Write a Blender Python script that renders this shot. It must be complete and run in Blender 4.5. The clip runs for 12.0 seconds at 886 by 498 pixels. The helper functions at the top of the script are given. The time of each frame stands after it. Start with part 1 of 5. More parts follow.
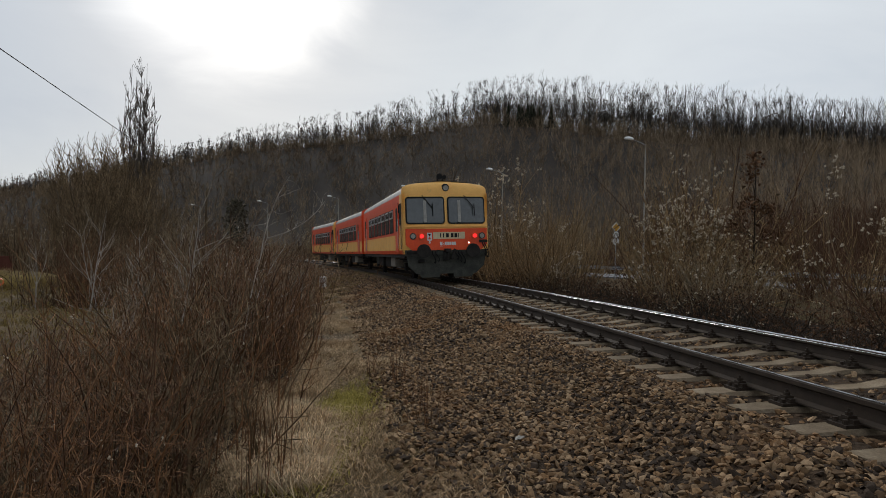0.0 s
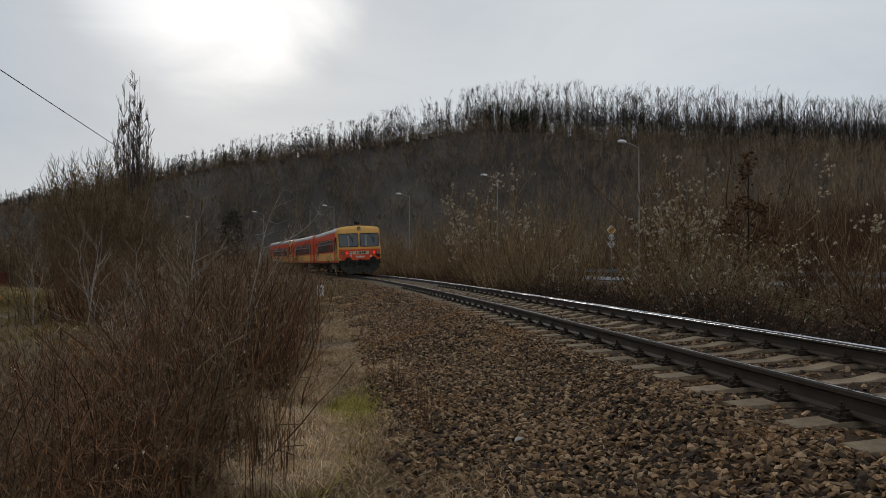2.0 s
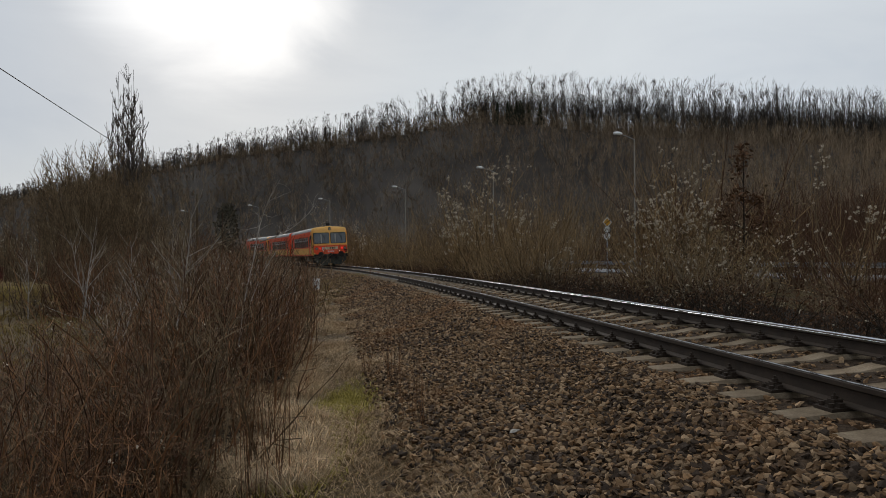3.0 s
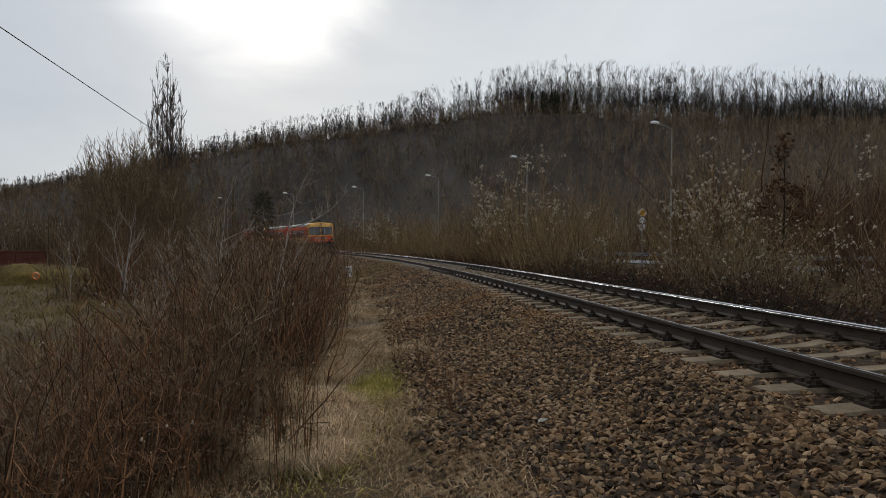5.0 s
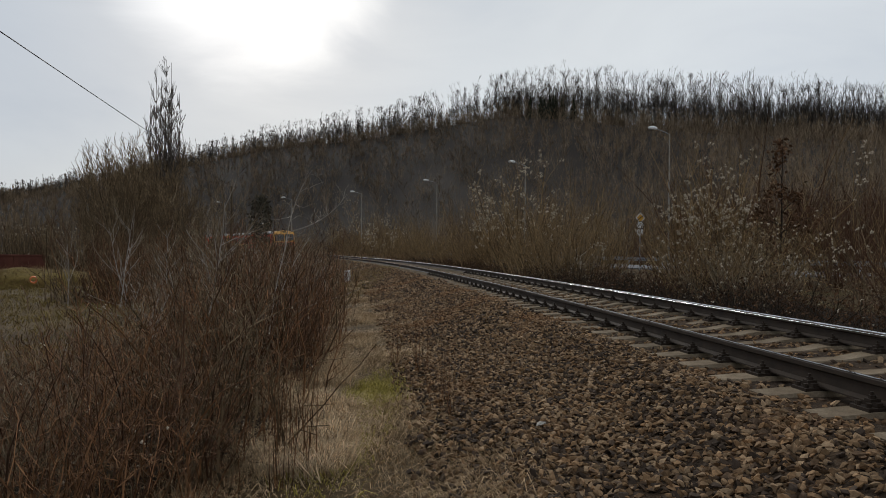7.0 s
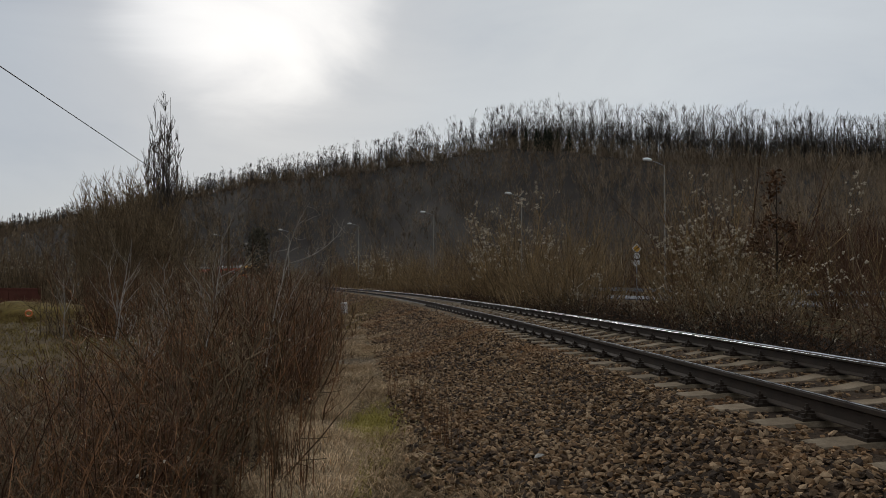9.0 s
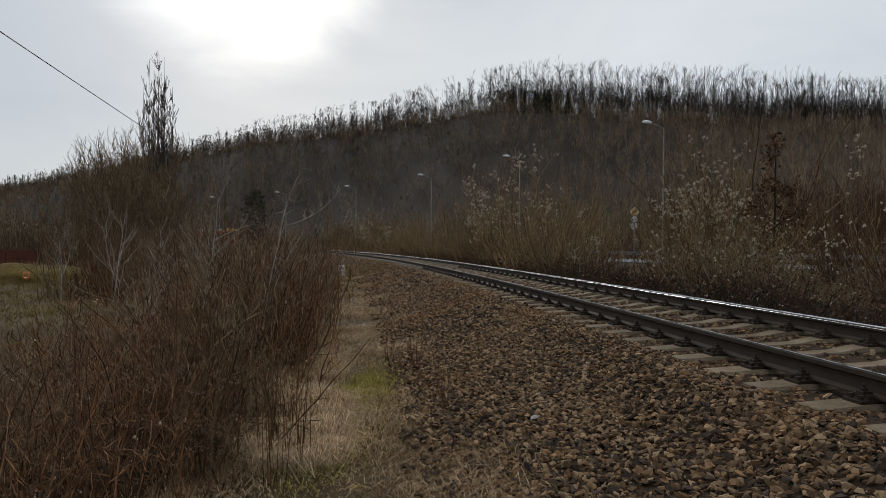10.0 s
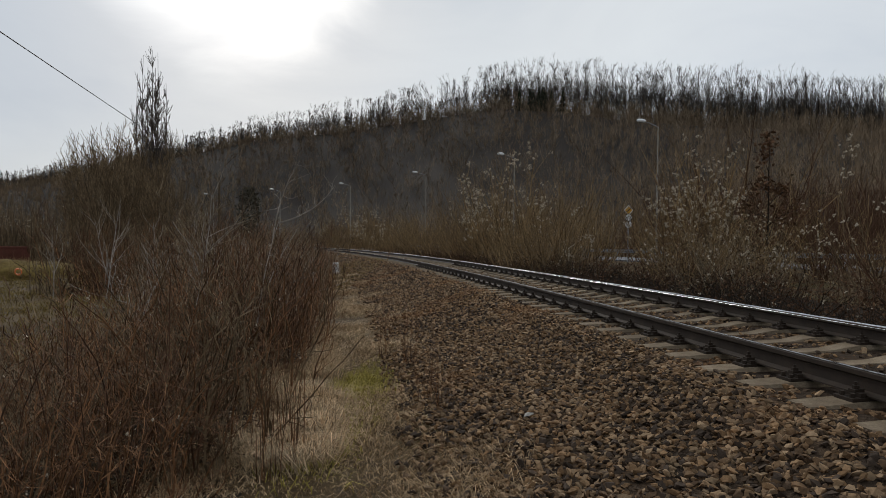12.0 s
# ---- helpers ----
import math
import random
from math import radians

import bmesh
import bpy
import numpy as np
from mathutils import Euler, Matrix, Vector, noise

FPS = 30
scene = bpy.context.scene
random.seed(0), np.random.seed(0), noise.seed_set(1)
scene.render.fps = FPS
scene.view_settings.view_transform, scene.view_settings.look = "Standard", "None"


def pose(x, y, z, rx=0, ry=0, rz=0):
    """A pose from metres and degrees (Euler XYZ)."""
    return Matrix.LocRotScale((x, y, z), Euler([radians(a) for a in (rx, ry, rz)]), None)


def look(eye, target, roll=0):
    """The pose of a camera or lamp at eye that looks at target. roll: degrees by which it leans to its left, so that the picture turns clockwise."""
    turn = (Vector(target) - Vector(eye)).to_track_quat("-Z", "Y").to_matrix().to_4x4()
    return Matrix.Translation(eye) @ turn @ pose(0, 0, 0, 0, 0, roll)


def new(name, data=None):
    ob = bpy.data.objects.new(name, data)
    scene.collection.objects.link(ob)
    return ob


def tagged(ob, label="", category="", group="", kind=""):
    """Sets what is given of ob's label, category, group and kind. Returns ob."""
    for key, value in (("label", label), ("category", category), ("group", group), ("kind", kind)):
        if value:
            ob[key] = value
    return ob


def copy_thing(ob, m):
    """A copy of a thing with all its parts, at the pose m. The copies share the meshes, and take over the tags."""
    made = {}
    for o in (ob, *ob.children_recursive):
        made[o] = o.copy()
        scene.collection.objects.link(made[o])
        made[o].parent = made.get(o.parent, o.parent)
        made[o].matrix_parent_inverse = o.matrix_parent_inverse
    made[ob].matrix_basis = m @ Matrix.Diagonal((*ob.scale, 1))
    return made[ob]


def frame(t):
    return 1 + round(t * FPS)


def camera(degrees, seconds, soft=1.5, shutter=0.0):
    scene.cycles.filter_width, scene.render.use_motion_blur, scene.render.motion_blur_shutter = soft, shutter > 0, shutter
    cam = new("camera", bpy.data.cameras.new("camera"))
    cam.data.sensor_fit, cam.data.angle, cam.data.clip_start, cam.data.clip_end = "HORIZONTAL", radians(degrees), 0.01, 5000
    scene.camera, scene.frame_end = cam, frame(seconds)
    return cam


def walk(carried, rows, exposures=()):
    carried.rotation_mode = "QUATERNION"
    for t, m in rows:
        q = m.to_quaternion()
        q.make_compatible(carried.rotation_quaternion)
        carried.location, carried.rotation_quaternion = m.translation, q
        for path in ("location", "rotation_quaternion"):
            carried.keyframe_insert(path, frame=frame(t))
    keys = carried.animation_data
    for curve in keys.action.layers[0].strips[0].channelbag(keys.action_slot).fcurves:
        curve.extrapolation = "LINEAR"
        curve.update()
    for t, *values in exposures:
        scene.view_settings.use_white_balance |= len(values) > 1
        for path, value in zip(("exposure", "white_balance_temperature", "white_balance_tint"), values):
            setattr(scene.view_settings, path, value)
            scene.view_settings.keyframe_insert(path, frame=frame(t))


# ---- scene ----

# ---------------------------------------------------------------- camera
ROWS = [
    (0.0, -0.034, 0.051, 0.839, -1.040, 0.660, 1.307),
    (0.5, -0.039, -0.012, 0.850, 0.166, 1.478, -0.503),
    (1.0, -0.041, -0.049, 0.835, 0.143, 1.696, -0.317),
    (1.5, -0.042, -0.058, 0.834, -0.618, 1.579, -0.386),
    (2.0, -0.036, -0.024, 0.827, -1.350, 1.232, 0.041),
    (2.5, -0.028, -0.018, 0.831, -1.772, 0.810, -0.316),
    (4.5, -0.008, -0.014, 0.811, -0.067, 0.260, 0.540),
    (5.0, -0.000, 0.012, 0.810, 1.087, -0.289, 0.460),
    (5.5, -0.011, -0.025, 0.807, 1.299, -0.326, 0.940),
    (6.0, -0.010, -0.008, 0.808, 1.072, -0.356, 0.727),
    (6.5, -0.008, -0.012, 0.805, 1.014, -0.134, 0.551),
    (8.5, -0.007, -0.005, 0.803, 0.659, 0.312, 0.734),
    (8.7, -0.006, -0.010, 0.803, 0.660, 0.320, 0.730),
    (8.8, -0.006, -0.040, 0.803, 0.690, 2.700, 0.320),
    (8.9, -0.005, -0.048, 0.803, 0.700, 2.850, 0.300),
    (9.0, -0.005, -0.048, 0.803, 0.700, 2.772, 0.299),
    (9.1, -0.004, -0.045, 0.803, 0.650, 2.400, 0.350),
    (9.2, -0.004, -0.040, 0.802, 0.560, 1.760, 0.420),
    (9.3, -0.003, -0.030, 0.802, 0.460, 1.380, 0.480),
    (9.4, -0.002, -0.020, 0.801, 0.360, 1.000, 0.530),
    (9.5, -0.002, -0.016, 0.800, 0.285, 0.650, 0.560),
    (10.0, -0.001, -0.001, 0.800, 0.473, -0.350, 0.432),
    (10.5, -0.003, -0.006, 0.797, 0.091, -0.479, 0.766),
    (11.0, 0.000, 0.004, 0.796, -0.022, -0.437, 0.717),
    (11.5, 0.000, 0.002, 0.797, -0.040, -0.477, 0.736),
    (12.0, 0.000, 0.000, 0.797, 0.000, -0.544, 0.607),
]
cam = camera(66.3, 12.0, soft=0.5)
walk(cam, [(t, pose(x, y, z, 90 + pitch, 0, yaw) @ pose(0, 0, 0, 0, 0, roll)) for t, x, y, z, yaw, pitch, roll in ROWS],
     [(0.0, 0.02), (0.5, -0.12), (1.0, -0.21), (1.5, -0.2), (2.0, -0.16), (2.5, -0.08), (3.6, -0.1), (4.5, -0.17), (5.0, -0.03), (8.0, -0.04), (8.7, -0.08), (8.9, -0.24), (9.2, -0.25), (9.5, -0.26), (10.0, -0.01), (12.0, 0.0)])

# ---------------------------------------------------------------- light
SUN_AZ, SUN_EL = radians(-16.5), radians(23.5)          # azimuth from +y towards +x
SUN_WAY = Vector((math.sin(SUN_AZ) * math.cos(SUN_EL), math.cos(SUN_AZ) * math.cos(SUN_EL), math.sin(SUN_EL)))


def node(tree, kind, **values):
    n = tree.nodes.new(kind)
    for key, value in values.items():
        n.inputs[key.replace("_", " ")].default_value = value
    return n


def ramp(tree, fac, stops):
    n = tree.nodes.new("ShaderNodeValToRGB")
    e = n.color_ramp.elements
    while len(e) < len(stops):
        e.new(0.5)
    for el, (p, c) in zip(e, stops):
        el.position, el.color = p, (*c, 1) if len(c) == 3 else c
    tree.links.new(fac, n.inputs[0])
    return n.outputs[0]


def mixed(tree, fac, a, b, blend="MIX"):
    n = tree.nodes.new("ShaderNodeMix")
    n.data_type, n.blend_type = "RGBA", blend
    for sock, v in ((n.inputs[0], fac), (n.inputs[6], a), (n.inputs[7], b)):
        if isinstance(v, bpy.types.NodeSocket):
            tree.links.new(v, sock)
        else:
            sock.default_value = v if isinstance(v, (int, float)) else (*v, 1)
    return n.outputs[2]


def make_world():
    w = bpy.data.worlds.new("overcast_sky")
    scene.world = w
    w.use_nodes = True
    t = w.node_tree
    t.nodes.clear()
    out = t.nodes.new("ShaderNodeOutputWorld")
    sky = t.nodes.new("ShaderNodeTexSky")
    sky.sky_type, sky.sun_disc = "NISHITA", False
    sky.sun_elevation, sky.sun_rotation = SUN_EL, SUN_AZ
    b1 = node(t, "ShaderNodeBackground", Strength=0.010)
    t.links.new(sky.outputs[0], b1.inputs[0])
    co = t.nodes.new("ShaderNodeTexCoord")
    # cloud deck: brighter where the sun stands behind it
    dot = t.nodes.new("ShaderNodeVectorMath")
    dot.operation = "DOT_PRODUCT"
    dot.inputs[1].default_value = SUN_WAY
    t.links.new(co.outputs["Generated"], dot.inputs[0])
    mp = t.nodes.new("ShaderNodeMapping")
    mp.inputs["Scale"].default_value = (1.0, 1.0, 3.2)
    t.links.new(co.outputs["Generated"], mp.inputs[0])
    n1 = node(t, "ShaderNodeTexNoise", Scale=2.6, Detail=6.0, Roughness=0.55, Distortion=0.6)
    t.links.new(mp.outputs[0], n1.inputs[0])
    wob = t.nodes.new("ShaderNodeMath")
    wob.operation = "MULTIPLY_ADD"
    t.links.new(n1.outputs[0], wob.inputs[0])
    wob.inputs[1].default_value = 0.024
    t.links.new(dot.outputs["Value"], wob.inputs[2])
    near = t.nodes.new("ShaderNodeMath")
    near.operation = "SUBTRACT"
    near.inputs[1].default_value = 0.012
    t.links.new(wob.outputs[0], near.inputs[0])
    glow = ramp(t, near.outputs[0], [(0.0, (0.47, 0.51, 0.565)), (0.78, (0.62, 0.66, 0.71)), (0.90, (0.635, 0.67, 0.705)), (0.955, (0.60, 0.64, 0.68)), (0.985, (0.625, 0.655, 0.685))])
    boost = node(t, "ShaderNodeMapRange")
    boost.interpolation_type = "SMOOTHSTEP"
    for k, v in ((1, 0.977), (2, 0.999), (3, 0.0), (4, 1.0)):
        boost.inputs[k].default_value = v
    t.links.new(near.outputs[0], boost.inputs[0])
    glow2 = mixed(t, boost.outputs[0], glow, (1.16, 1.15, 1.13))
    shade = ramp(t, n1.outputs[0], [(0.3, (0.90, 0.915, 0.94)), (0.5, (1.0, 1.0, 1.0)), (0.7, (1.06, 1.06, 1.05))])
    # the deck thins out towards +x
    apart = t.nodes.new("ShaderNodeSeparateXYZ")
    t.links.new(co.outputs["Generated"], apart.inputs[0])
    side = node(t, "ShaderNodeMapRange")
    side.interpolation_type = "SMOOTHSTEP"
    for k, v in ((1, -0.6), (2, 0.35), (3, 0.0), (4, 1.0)):
        side.inputs[k].default_value = v
    t.links.new(apart.outputs[0], side.inputs[0])
    deck = mixed(t, side.outputs[0], (0.77, 0.80, 0.85), (1.08, 1.07, 1.045))
    col = mixed(t, 1.0, mixed(t, 1.0, glow2, shade, "MULTIPLY"), deck, "MULTIPLY")
    b2 = node(t, "ShaderNodeBackground", Strength=0.95)
    t.links.new(col, b2.inputs[0])
    add = t.nodes.new("ShaderNodeAddShader")
    t.links.new(b1.outputs[0], add.inputs[0])
    t.links.new(b2.outputs[0], add.inputs[1])
    t.links.new(add.outputs[0], out.inputs[0])


make_world()
sun_data = bpy.data.lights.new("sun", "SUN")
sun_data.energy, sun_data.angle, sun_data.color = 1.1, radians(14), (1.0, 0.95, 0.88)
sun = new("sun", sun_data)
sun.matrix_world = look(SUN_WAY * 100, (0, 0, 0))


# ---------------------------------------------------------------- materials
def material(name, tones, rough=0.85, scale=8.0, fine=60.0, bump=0.3, depth=0.01, metal=0.0, per="", spread=0.25, spec=0.06, mottled=None, grainy=1.0, pieces=False):
    """tones: two or three base colours run through noise. per: 'object' or 'island' varies the value from piece to piece."""
    m = bpy.data.materials.new(name)
    m.use_nodes = True
    t = m.node_tree
    b = t.nodes["Principled BSDF"]
    b.inputs["Metallic"].default_value = metal
    b.inputs["Specular IOR Level"].default_value = spec
    co = t.nodes.new("ShaderNodeTexCoord")
    big = node(t, "ShaderNodeTexNoise", Scale=scale, Detail=4.0, Roughness=0.6)
    small = node(t, "ShaderNodeTexNoise", Scale=fine, Detail=3.0, Roughness=0.65)
    t.links.new(co.outputs["Object"], big.inputs[0])
    t.links.new(co.outputs["Object"], small.inputs[0])
    k = len(tones)
    pick = big.outputs[0]
    if per:
        src = t.nodes.new("ShaderNodeObjectInfo").outputs["Random"] if per == "object" else t.nodes.new("ShaderNodeNewGeometry").outputs["Random Per Island"]
    if pieces:          # each piece its own tone, with a little of the wide noise
        blend = t.nodes.new("ShaderNodeMix")
        blend.inputs[0].default_value = 0.62
        t.links.new(big.outputs[0], blend.inputs[2])
        t.links.new(src, blend.inputs[3])
        pick = blend.outputs[0]
    col = ramp(t, pick, [(0.3 + 0.4 * i / max(1, k - 1), c) for i, c in enumerate(tones)])
    grain = ramp(t, small.outputs[0], [(0.3, (1 - 0.28 * grainy,) * 3), (0.7, (1 + 0.25 * grainy,) * 3)])
    col = mixed(t, 1.0, col, grain, "MULTIPLY")
    if mottled:
        spot = node(t, "ShaderNodeTexNoise", Scale=mottled[0], Detail=5.0)
        t.links.new(co.outputs["Object"], spot.inputs[0])
        col = mixed(t, ramp(t, spot.outputs[0], [(mottled[1], (0, 0, 0)), (mottled[1] + 0.12, (1, 1, 1))]), col, mixed(t, 0.4, mottled[2], col))
    if per:
        wild = t.nodes.new("ShaderNodeTexWhiteNoise")
        wild.noise_dimensions = "1D"
        t.links.new(src, wild.inputs["W"])
        src = wild.outputs["Value"]
        col = mixed(t, 1.0, col, ramp(t, src, [(0.0, (1 - spread,) * 3), (1.0, (1 + spread,) * 3)]), "MULTIPLY")
    t.links.new(col, b.inputs["Base Color"])
    r = t.nodes.new("ShaderNodeMapRange")
    for i, v in ((1, 0.3), (2, 0.7), (3, max(0.02, rough - 0.1)), (4, min(1.0, rough + 0.1))):
        r.inputs[i].default_value = v
    t.links.new(small.outputs[0], r.inputs[0])
    t.links.new(r.outputs[0], b.inputs["Roughness"])
    if bump:
        bp = node(t, "ShaderNodeBump", Strength=bump, Distance=depth)
        t.links.new(small.outputs[0], bp.inputs["Height"])
        t.links.new(bp.outputs[0], b.inputs["Normal"])
    return m


def glowing(name, colour, strength):
    m = bpy.data.materials.new(name)
    m.use_nodes = True
    b = m.node_tree.nodes["Principled BSDF"]
    b.inputs["Base Color"].default_value = (*colour, 1)
    b.inputs["Emission Color"].default_value = (*colour, 1)
    b.inputs["Emission Strength"].default_value = strength
    return m


M = dict(
    earth=material("earth", [(0.051, 0.033, 0.016), (0.097, 0.064, 0.031), (0.137, 0.095, 0.043)], scale=0.35, fine=14, bump=0.6, depth=0.05, mottled=(0.12, 0.52, (0.12, 0.095, 0.034))),
    # hill litter darkened to match the shaded trees: shade is in the colour
    litter=material("shaded_leaf_litter", [(0.026, 0.021, 0.017), (0.048, 0.038, 0.030)], scale=0.05, fine=2.0, bump=0.5, depth=0.2),
    # leaf litter under shrubs, darkened further so their shade is in the colour
    shaded_brushwood=material("shaded_brushwood", [(0.016, 0.012, 0.008), (0.032, 0.023, 0.015), (0.05, 0.036, 0.022)], scale=2.2, fine=30, bump=0.8, depth=0.04),
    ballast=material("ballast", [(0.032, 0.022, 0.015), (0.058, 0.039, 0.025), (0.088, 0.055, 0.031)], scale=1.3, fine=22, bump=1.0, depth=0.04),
    stone=material("crushed_stone", [(0.070, 0.050, 0.036), (0.160, 0.098, 0.054), (0.255, 0.150, 0.074), (0.31, 0.208, 0.120)], scale=1.1, fine=60, bump=0.3, depth=0.004, per="island", spread=0.38, pieces=True, mottled=(0.55, 0.535, (0.235, 0.122, 0.056))),
    stone_one=material("crushed_stone_single", [(0.070, 0.050, 0.036), (0.160, 0.098, 0.054), (0.255, 0.150, 0.074), (0.31, 0.208, 0.120)], scale=9, fine=90, bump=0.3, depth=0.004, per="object", spread=0.5, pieces=True),
    concrete=material("sleeper_concrete", [(0.135, 0.100, 0.064), (0.205, 0.155, 0.102), (0.28, 0.22, 0.15)], scale=4, fine=70, bump=0.4, depth=0.004, per="object", spread=0.18),
    rust=material("rail_rust", [(0.026, 0.018, 0.012), (0.048, 0.032, 0.021)], rough=0.7, scale=6, fine=80, bump=0.25, depth=0.003, spec=0.2),
    steel=material("running_steel", [(0.40, 0.41, 0.43), (0.54, 0.55, 0.57)], rough=0.3, scale=3, fine=9, bump=0.0, metal=1.0, spec=0.5),
    asphalt=material("asphalt", [(0.17, 0.17, 0.17), (0.23, 0.23, 0.235)], scale=0.6, fine=40, bump=0.2, depth=0.004),
    zinc=material("zinc_steel", [(0.30, 0.31, 0.32), (0.42, 0.43, 0.44)], rough=0.5, scale=3, fine=50, bump=0.05, depth=0.002, metal=0.6),
    straw=material("dry_grass", [(0.31, 0.205, 0.115), (0.56, 0.40, 0.235), (0.76, 0.585, 0.38)], scale=1.2, fine=30, bump=0.0, per="island", spread=0.55),
    moss=material("green_grass", [(0.29, 0.235, 0.052), (0.47, 0.385, 0.105)], scale=3, fine=30, bump=0.0, per="island", spread=0.3),
    redstem=material("red_brown_stem", [(0.110, 0.054, 0.025), (0.255, 0.135, 0.066)], scale=1.6, fine=40, bump=0.0, per="island", spread=0.7),
    greystem=material("grey_brown_stem", [(0.104, 0.071, 0.040), (0.215, 0.154, 0.090)], scale=1.6, fine=40, bump=0.0, per="island", spread=0.6),
    bark_red=material("dark_red_stem", [(0.068, 0.036, 0.021), (0.138, 0.074, 0.042)], scale=1.6, fine=40, bump=0.0, per="island", spread=0.4),
    twig_grey=material("ash_grey_twig", [(0.16, 0.118, 0.072), (0.31, 0.240, 0.155)], scale=1.6, fine=40, bump=0.0, per="island", spread=0.35),
    tanstem=material("tan_stem", [(0.180, 0.116, 0.056), (0.33, 0.225, 0.115)], scale=1.2, fine=40, bump=0.0, per="island", spread=0.6),
    palebark=material("pale_bark", [(0.26, 0.22, 0.18), (0.48, 0.42, 0.36)], scale=7, fine=60, bump=0.2, depth=0.004, per="island", spread=0.25),
    bark=material("dark_bark", [(0.024, 0.018, 0.013), (0.048, 0.036, 0.026)], scale=3, fine=30, bump=0.2, depth=0.01, per="island", spread=0.3),
    poplar=material("poplar_bark", [(0.085, 0.070, 0.058), (0.15, 0.125, 0.105)], scale=1.0, fine=20, bump=0.0, per="island", spread=0.4),
    wood_far=material("hill_wood", [(0.135, 0.100, 0.064), (0.235, 0.170, 0.108), (0.33, 0.238, 0.152)], scale=0.09, fine=0.6, bump=0.0, per="island", spread=0.28),
    wood_ridge=material("ridge_wood", [(0.078, 0.067, 0.057), (0.150, 0.128, 0.108)], scale=0.03, fine=0.6, bump=0.0, per="island", spread=0.4),
    conifer=material("conifer", [(0.034, 0.036, 0.024), (0.058, 0.06, 0.04)], scale=0.3, fine=4, bump=0.0, per="island", spread=0.3),
    paleleaf=material("faded_leaf", [(0.15, 0.105, 0.055), (0.27, 0.20, 0.115)], scale=4, fine=40, bump=0.0, per="island", spread=0.5),
    ivy=material("ivy_leaf", [(0.055, 0.048, 0.032), (0.115, 0.098, 0.066)], rough=0.5, scale=3, fine=30, bump=0.0, per="island", spread=0.4),
    fluff=material("seed_fluff", [(0.42, 0.35, 0.25), (0.60, 0.51, 0.385)], scale=9, fine=60, bump=0.0, per="island", spread=0.25),
    dryleaf=material("dry_leaf", [(0.070, 0.036, 0.020), (0.165, 0.092, 0.048)], scale=4, fine=40, bump=0.0, per="island", spread=0.45),
)

# ---------------------------------------------------------------- mesh tools
rng = np.random.default_rng(7)


def mesh_np(name, V, F, mat, smooth=False):
    me = bpy.data.meshes.new(name)
    V, F = np.asarray(V, np.float32), np.asarray(F, np.int32)
    me.vertices.add(len(V))
    me.vertices.foreach_set("co", V.ravel())
    k = F.shape[1]
    me.loops.add(F.size)
    me.loops.foreach_set("vertex_index", F.ravel())
    me.polygons.add(len(F))
    me.polygons.foreach_set("loop_start", np.arange(0, F.size, k, dtype=np.int32))
    me.polygons.foreach_set("use_smooth", np.full(len(F), smooth))
    me.update(calc_edges=True)
    me.materials.append(mat)
    return me


def part_np(name, V, F, mat, parent=None, label="", smooth=False):
    ob = new(name, mesh_np(name, V, F, mat, smooth))
    if parent:
        ob.parent = parent
    return tagged(ob, label)


def part(name, bm, mat, parent=None, label="", smooth=False):
    me = bpy.data.meshes.new(name)
    bmesh.ops.recalc_face_normals(bm, faces=bm.faces)
    for f in bm.faces:
        f.smooth = smooth
    bm.to_mesh(me)
    bm.free()
    for m in (mat if isinstance(mat, (list, tuple)) else [mat]):
        me.materials.append(m)
    ob = new(name, me)
    if parent:
        ob.parent = parent
    return tagged(ob, label)


def root(name, label, category, group="", kind="", at=None):
    ob = tagged(new(name), label, category, group, kind)
    ob.empty_display_size = 0.2
    if at is not None:
        ob.matrix_basis = at
    return ob


def tubes(S, n=3):
    """S: rows ax ay az bx by bz ra rb. Tapered sticks of n sides; n = 2 gives slips for the finest twigs."""
    S = np.asarray(S, float)
    A, B, ra, rb = S[:, 0:3], S[:, 3:6], S[:, 6], S[:, 7]
    d = B - A
    d /= np.linalg.norm(d, axis=1)[:, None] + 1e-9
    ref = np.where(np.abs(d[:, 2:3]) > 0.9, [[1.0, 0, 0]], [[0, 0, 1.0]])
    u = np.cross(d, ref)
    u /= np.linalg.norm(u, axis=1)[:, None] + 1e-9
    v = np.cross(d, u)
    V = np.empty((len(S), 2 * n, 3))
    for i in range(n):
        a = 2 * math.pi * i / n
        w = u * math.cos(a) + v * math.sin(a)
        V[:, i] = A + w * ra[:, None]
        V[:, n + i] = B + w * rb[:, None]
    q = np.array([[i, (i + 1) % n, n + (i + 1) % n, n + i] for i in range(n if n > 2 else 1)])
    F = (q[None] + (np.arange(len(S)) * 2 * n)[:, None, None]).reshape(-1, 4)
    return V.reshape(-1, 3), F


def placed(S, x, y, z, turn, size, lean=0.0, least=0.0):
    """A copy of stick rows S, turned about z, scaled and moved."""
    c, s = math.cos(turn), math.sin(turn)
    R = np.array([[c, -s, 0], [s, c, 0], [lean, 0, 1]])
    O = S.copy()
    O[:, 0:3] = S[:, 0:3] @ R.T * size + (x, y, z)
    O[:, 3:6] = S[:, 3:6] @ R.T * size + (x, y, z)
    O[:, 6:8] = np.maximum(S[:, 6:8] * size, least)
    return O


def copy_at(ob, m):
    o = copy_thing(ob, m)
    o.matrix_basis = m
    return o


def unit(v):
    return v / (np.linalg.norm(v) + 1e-9)


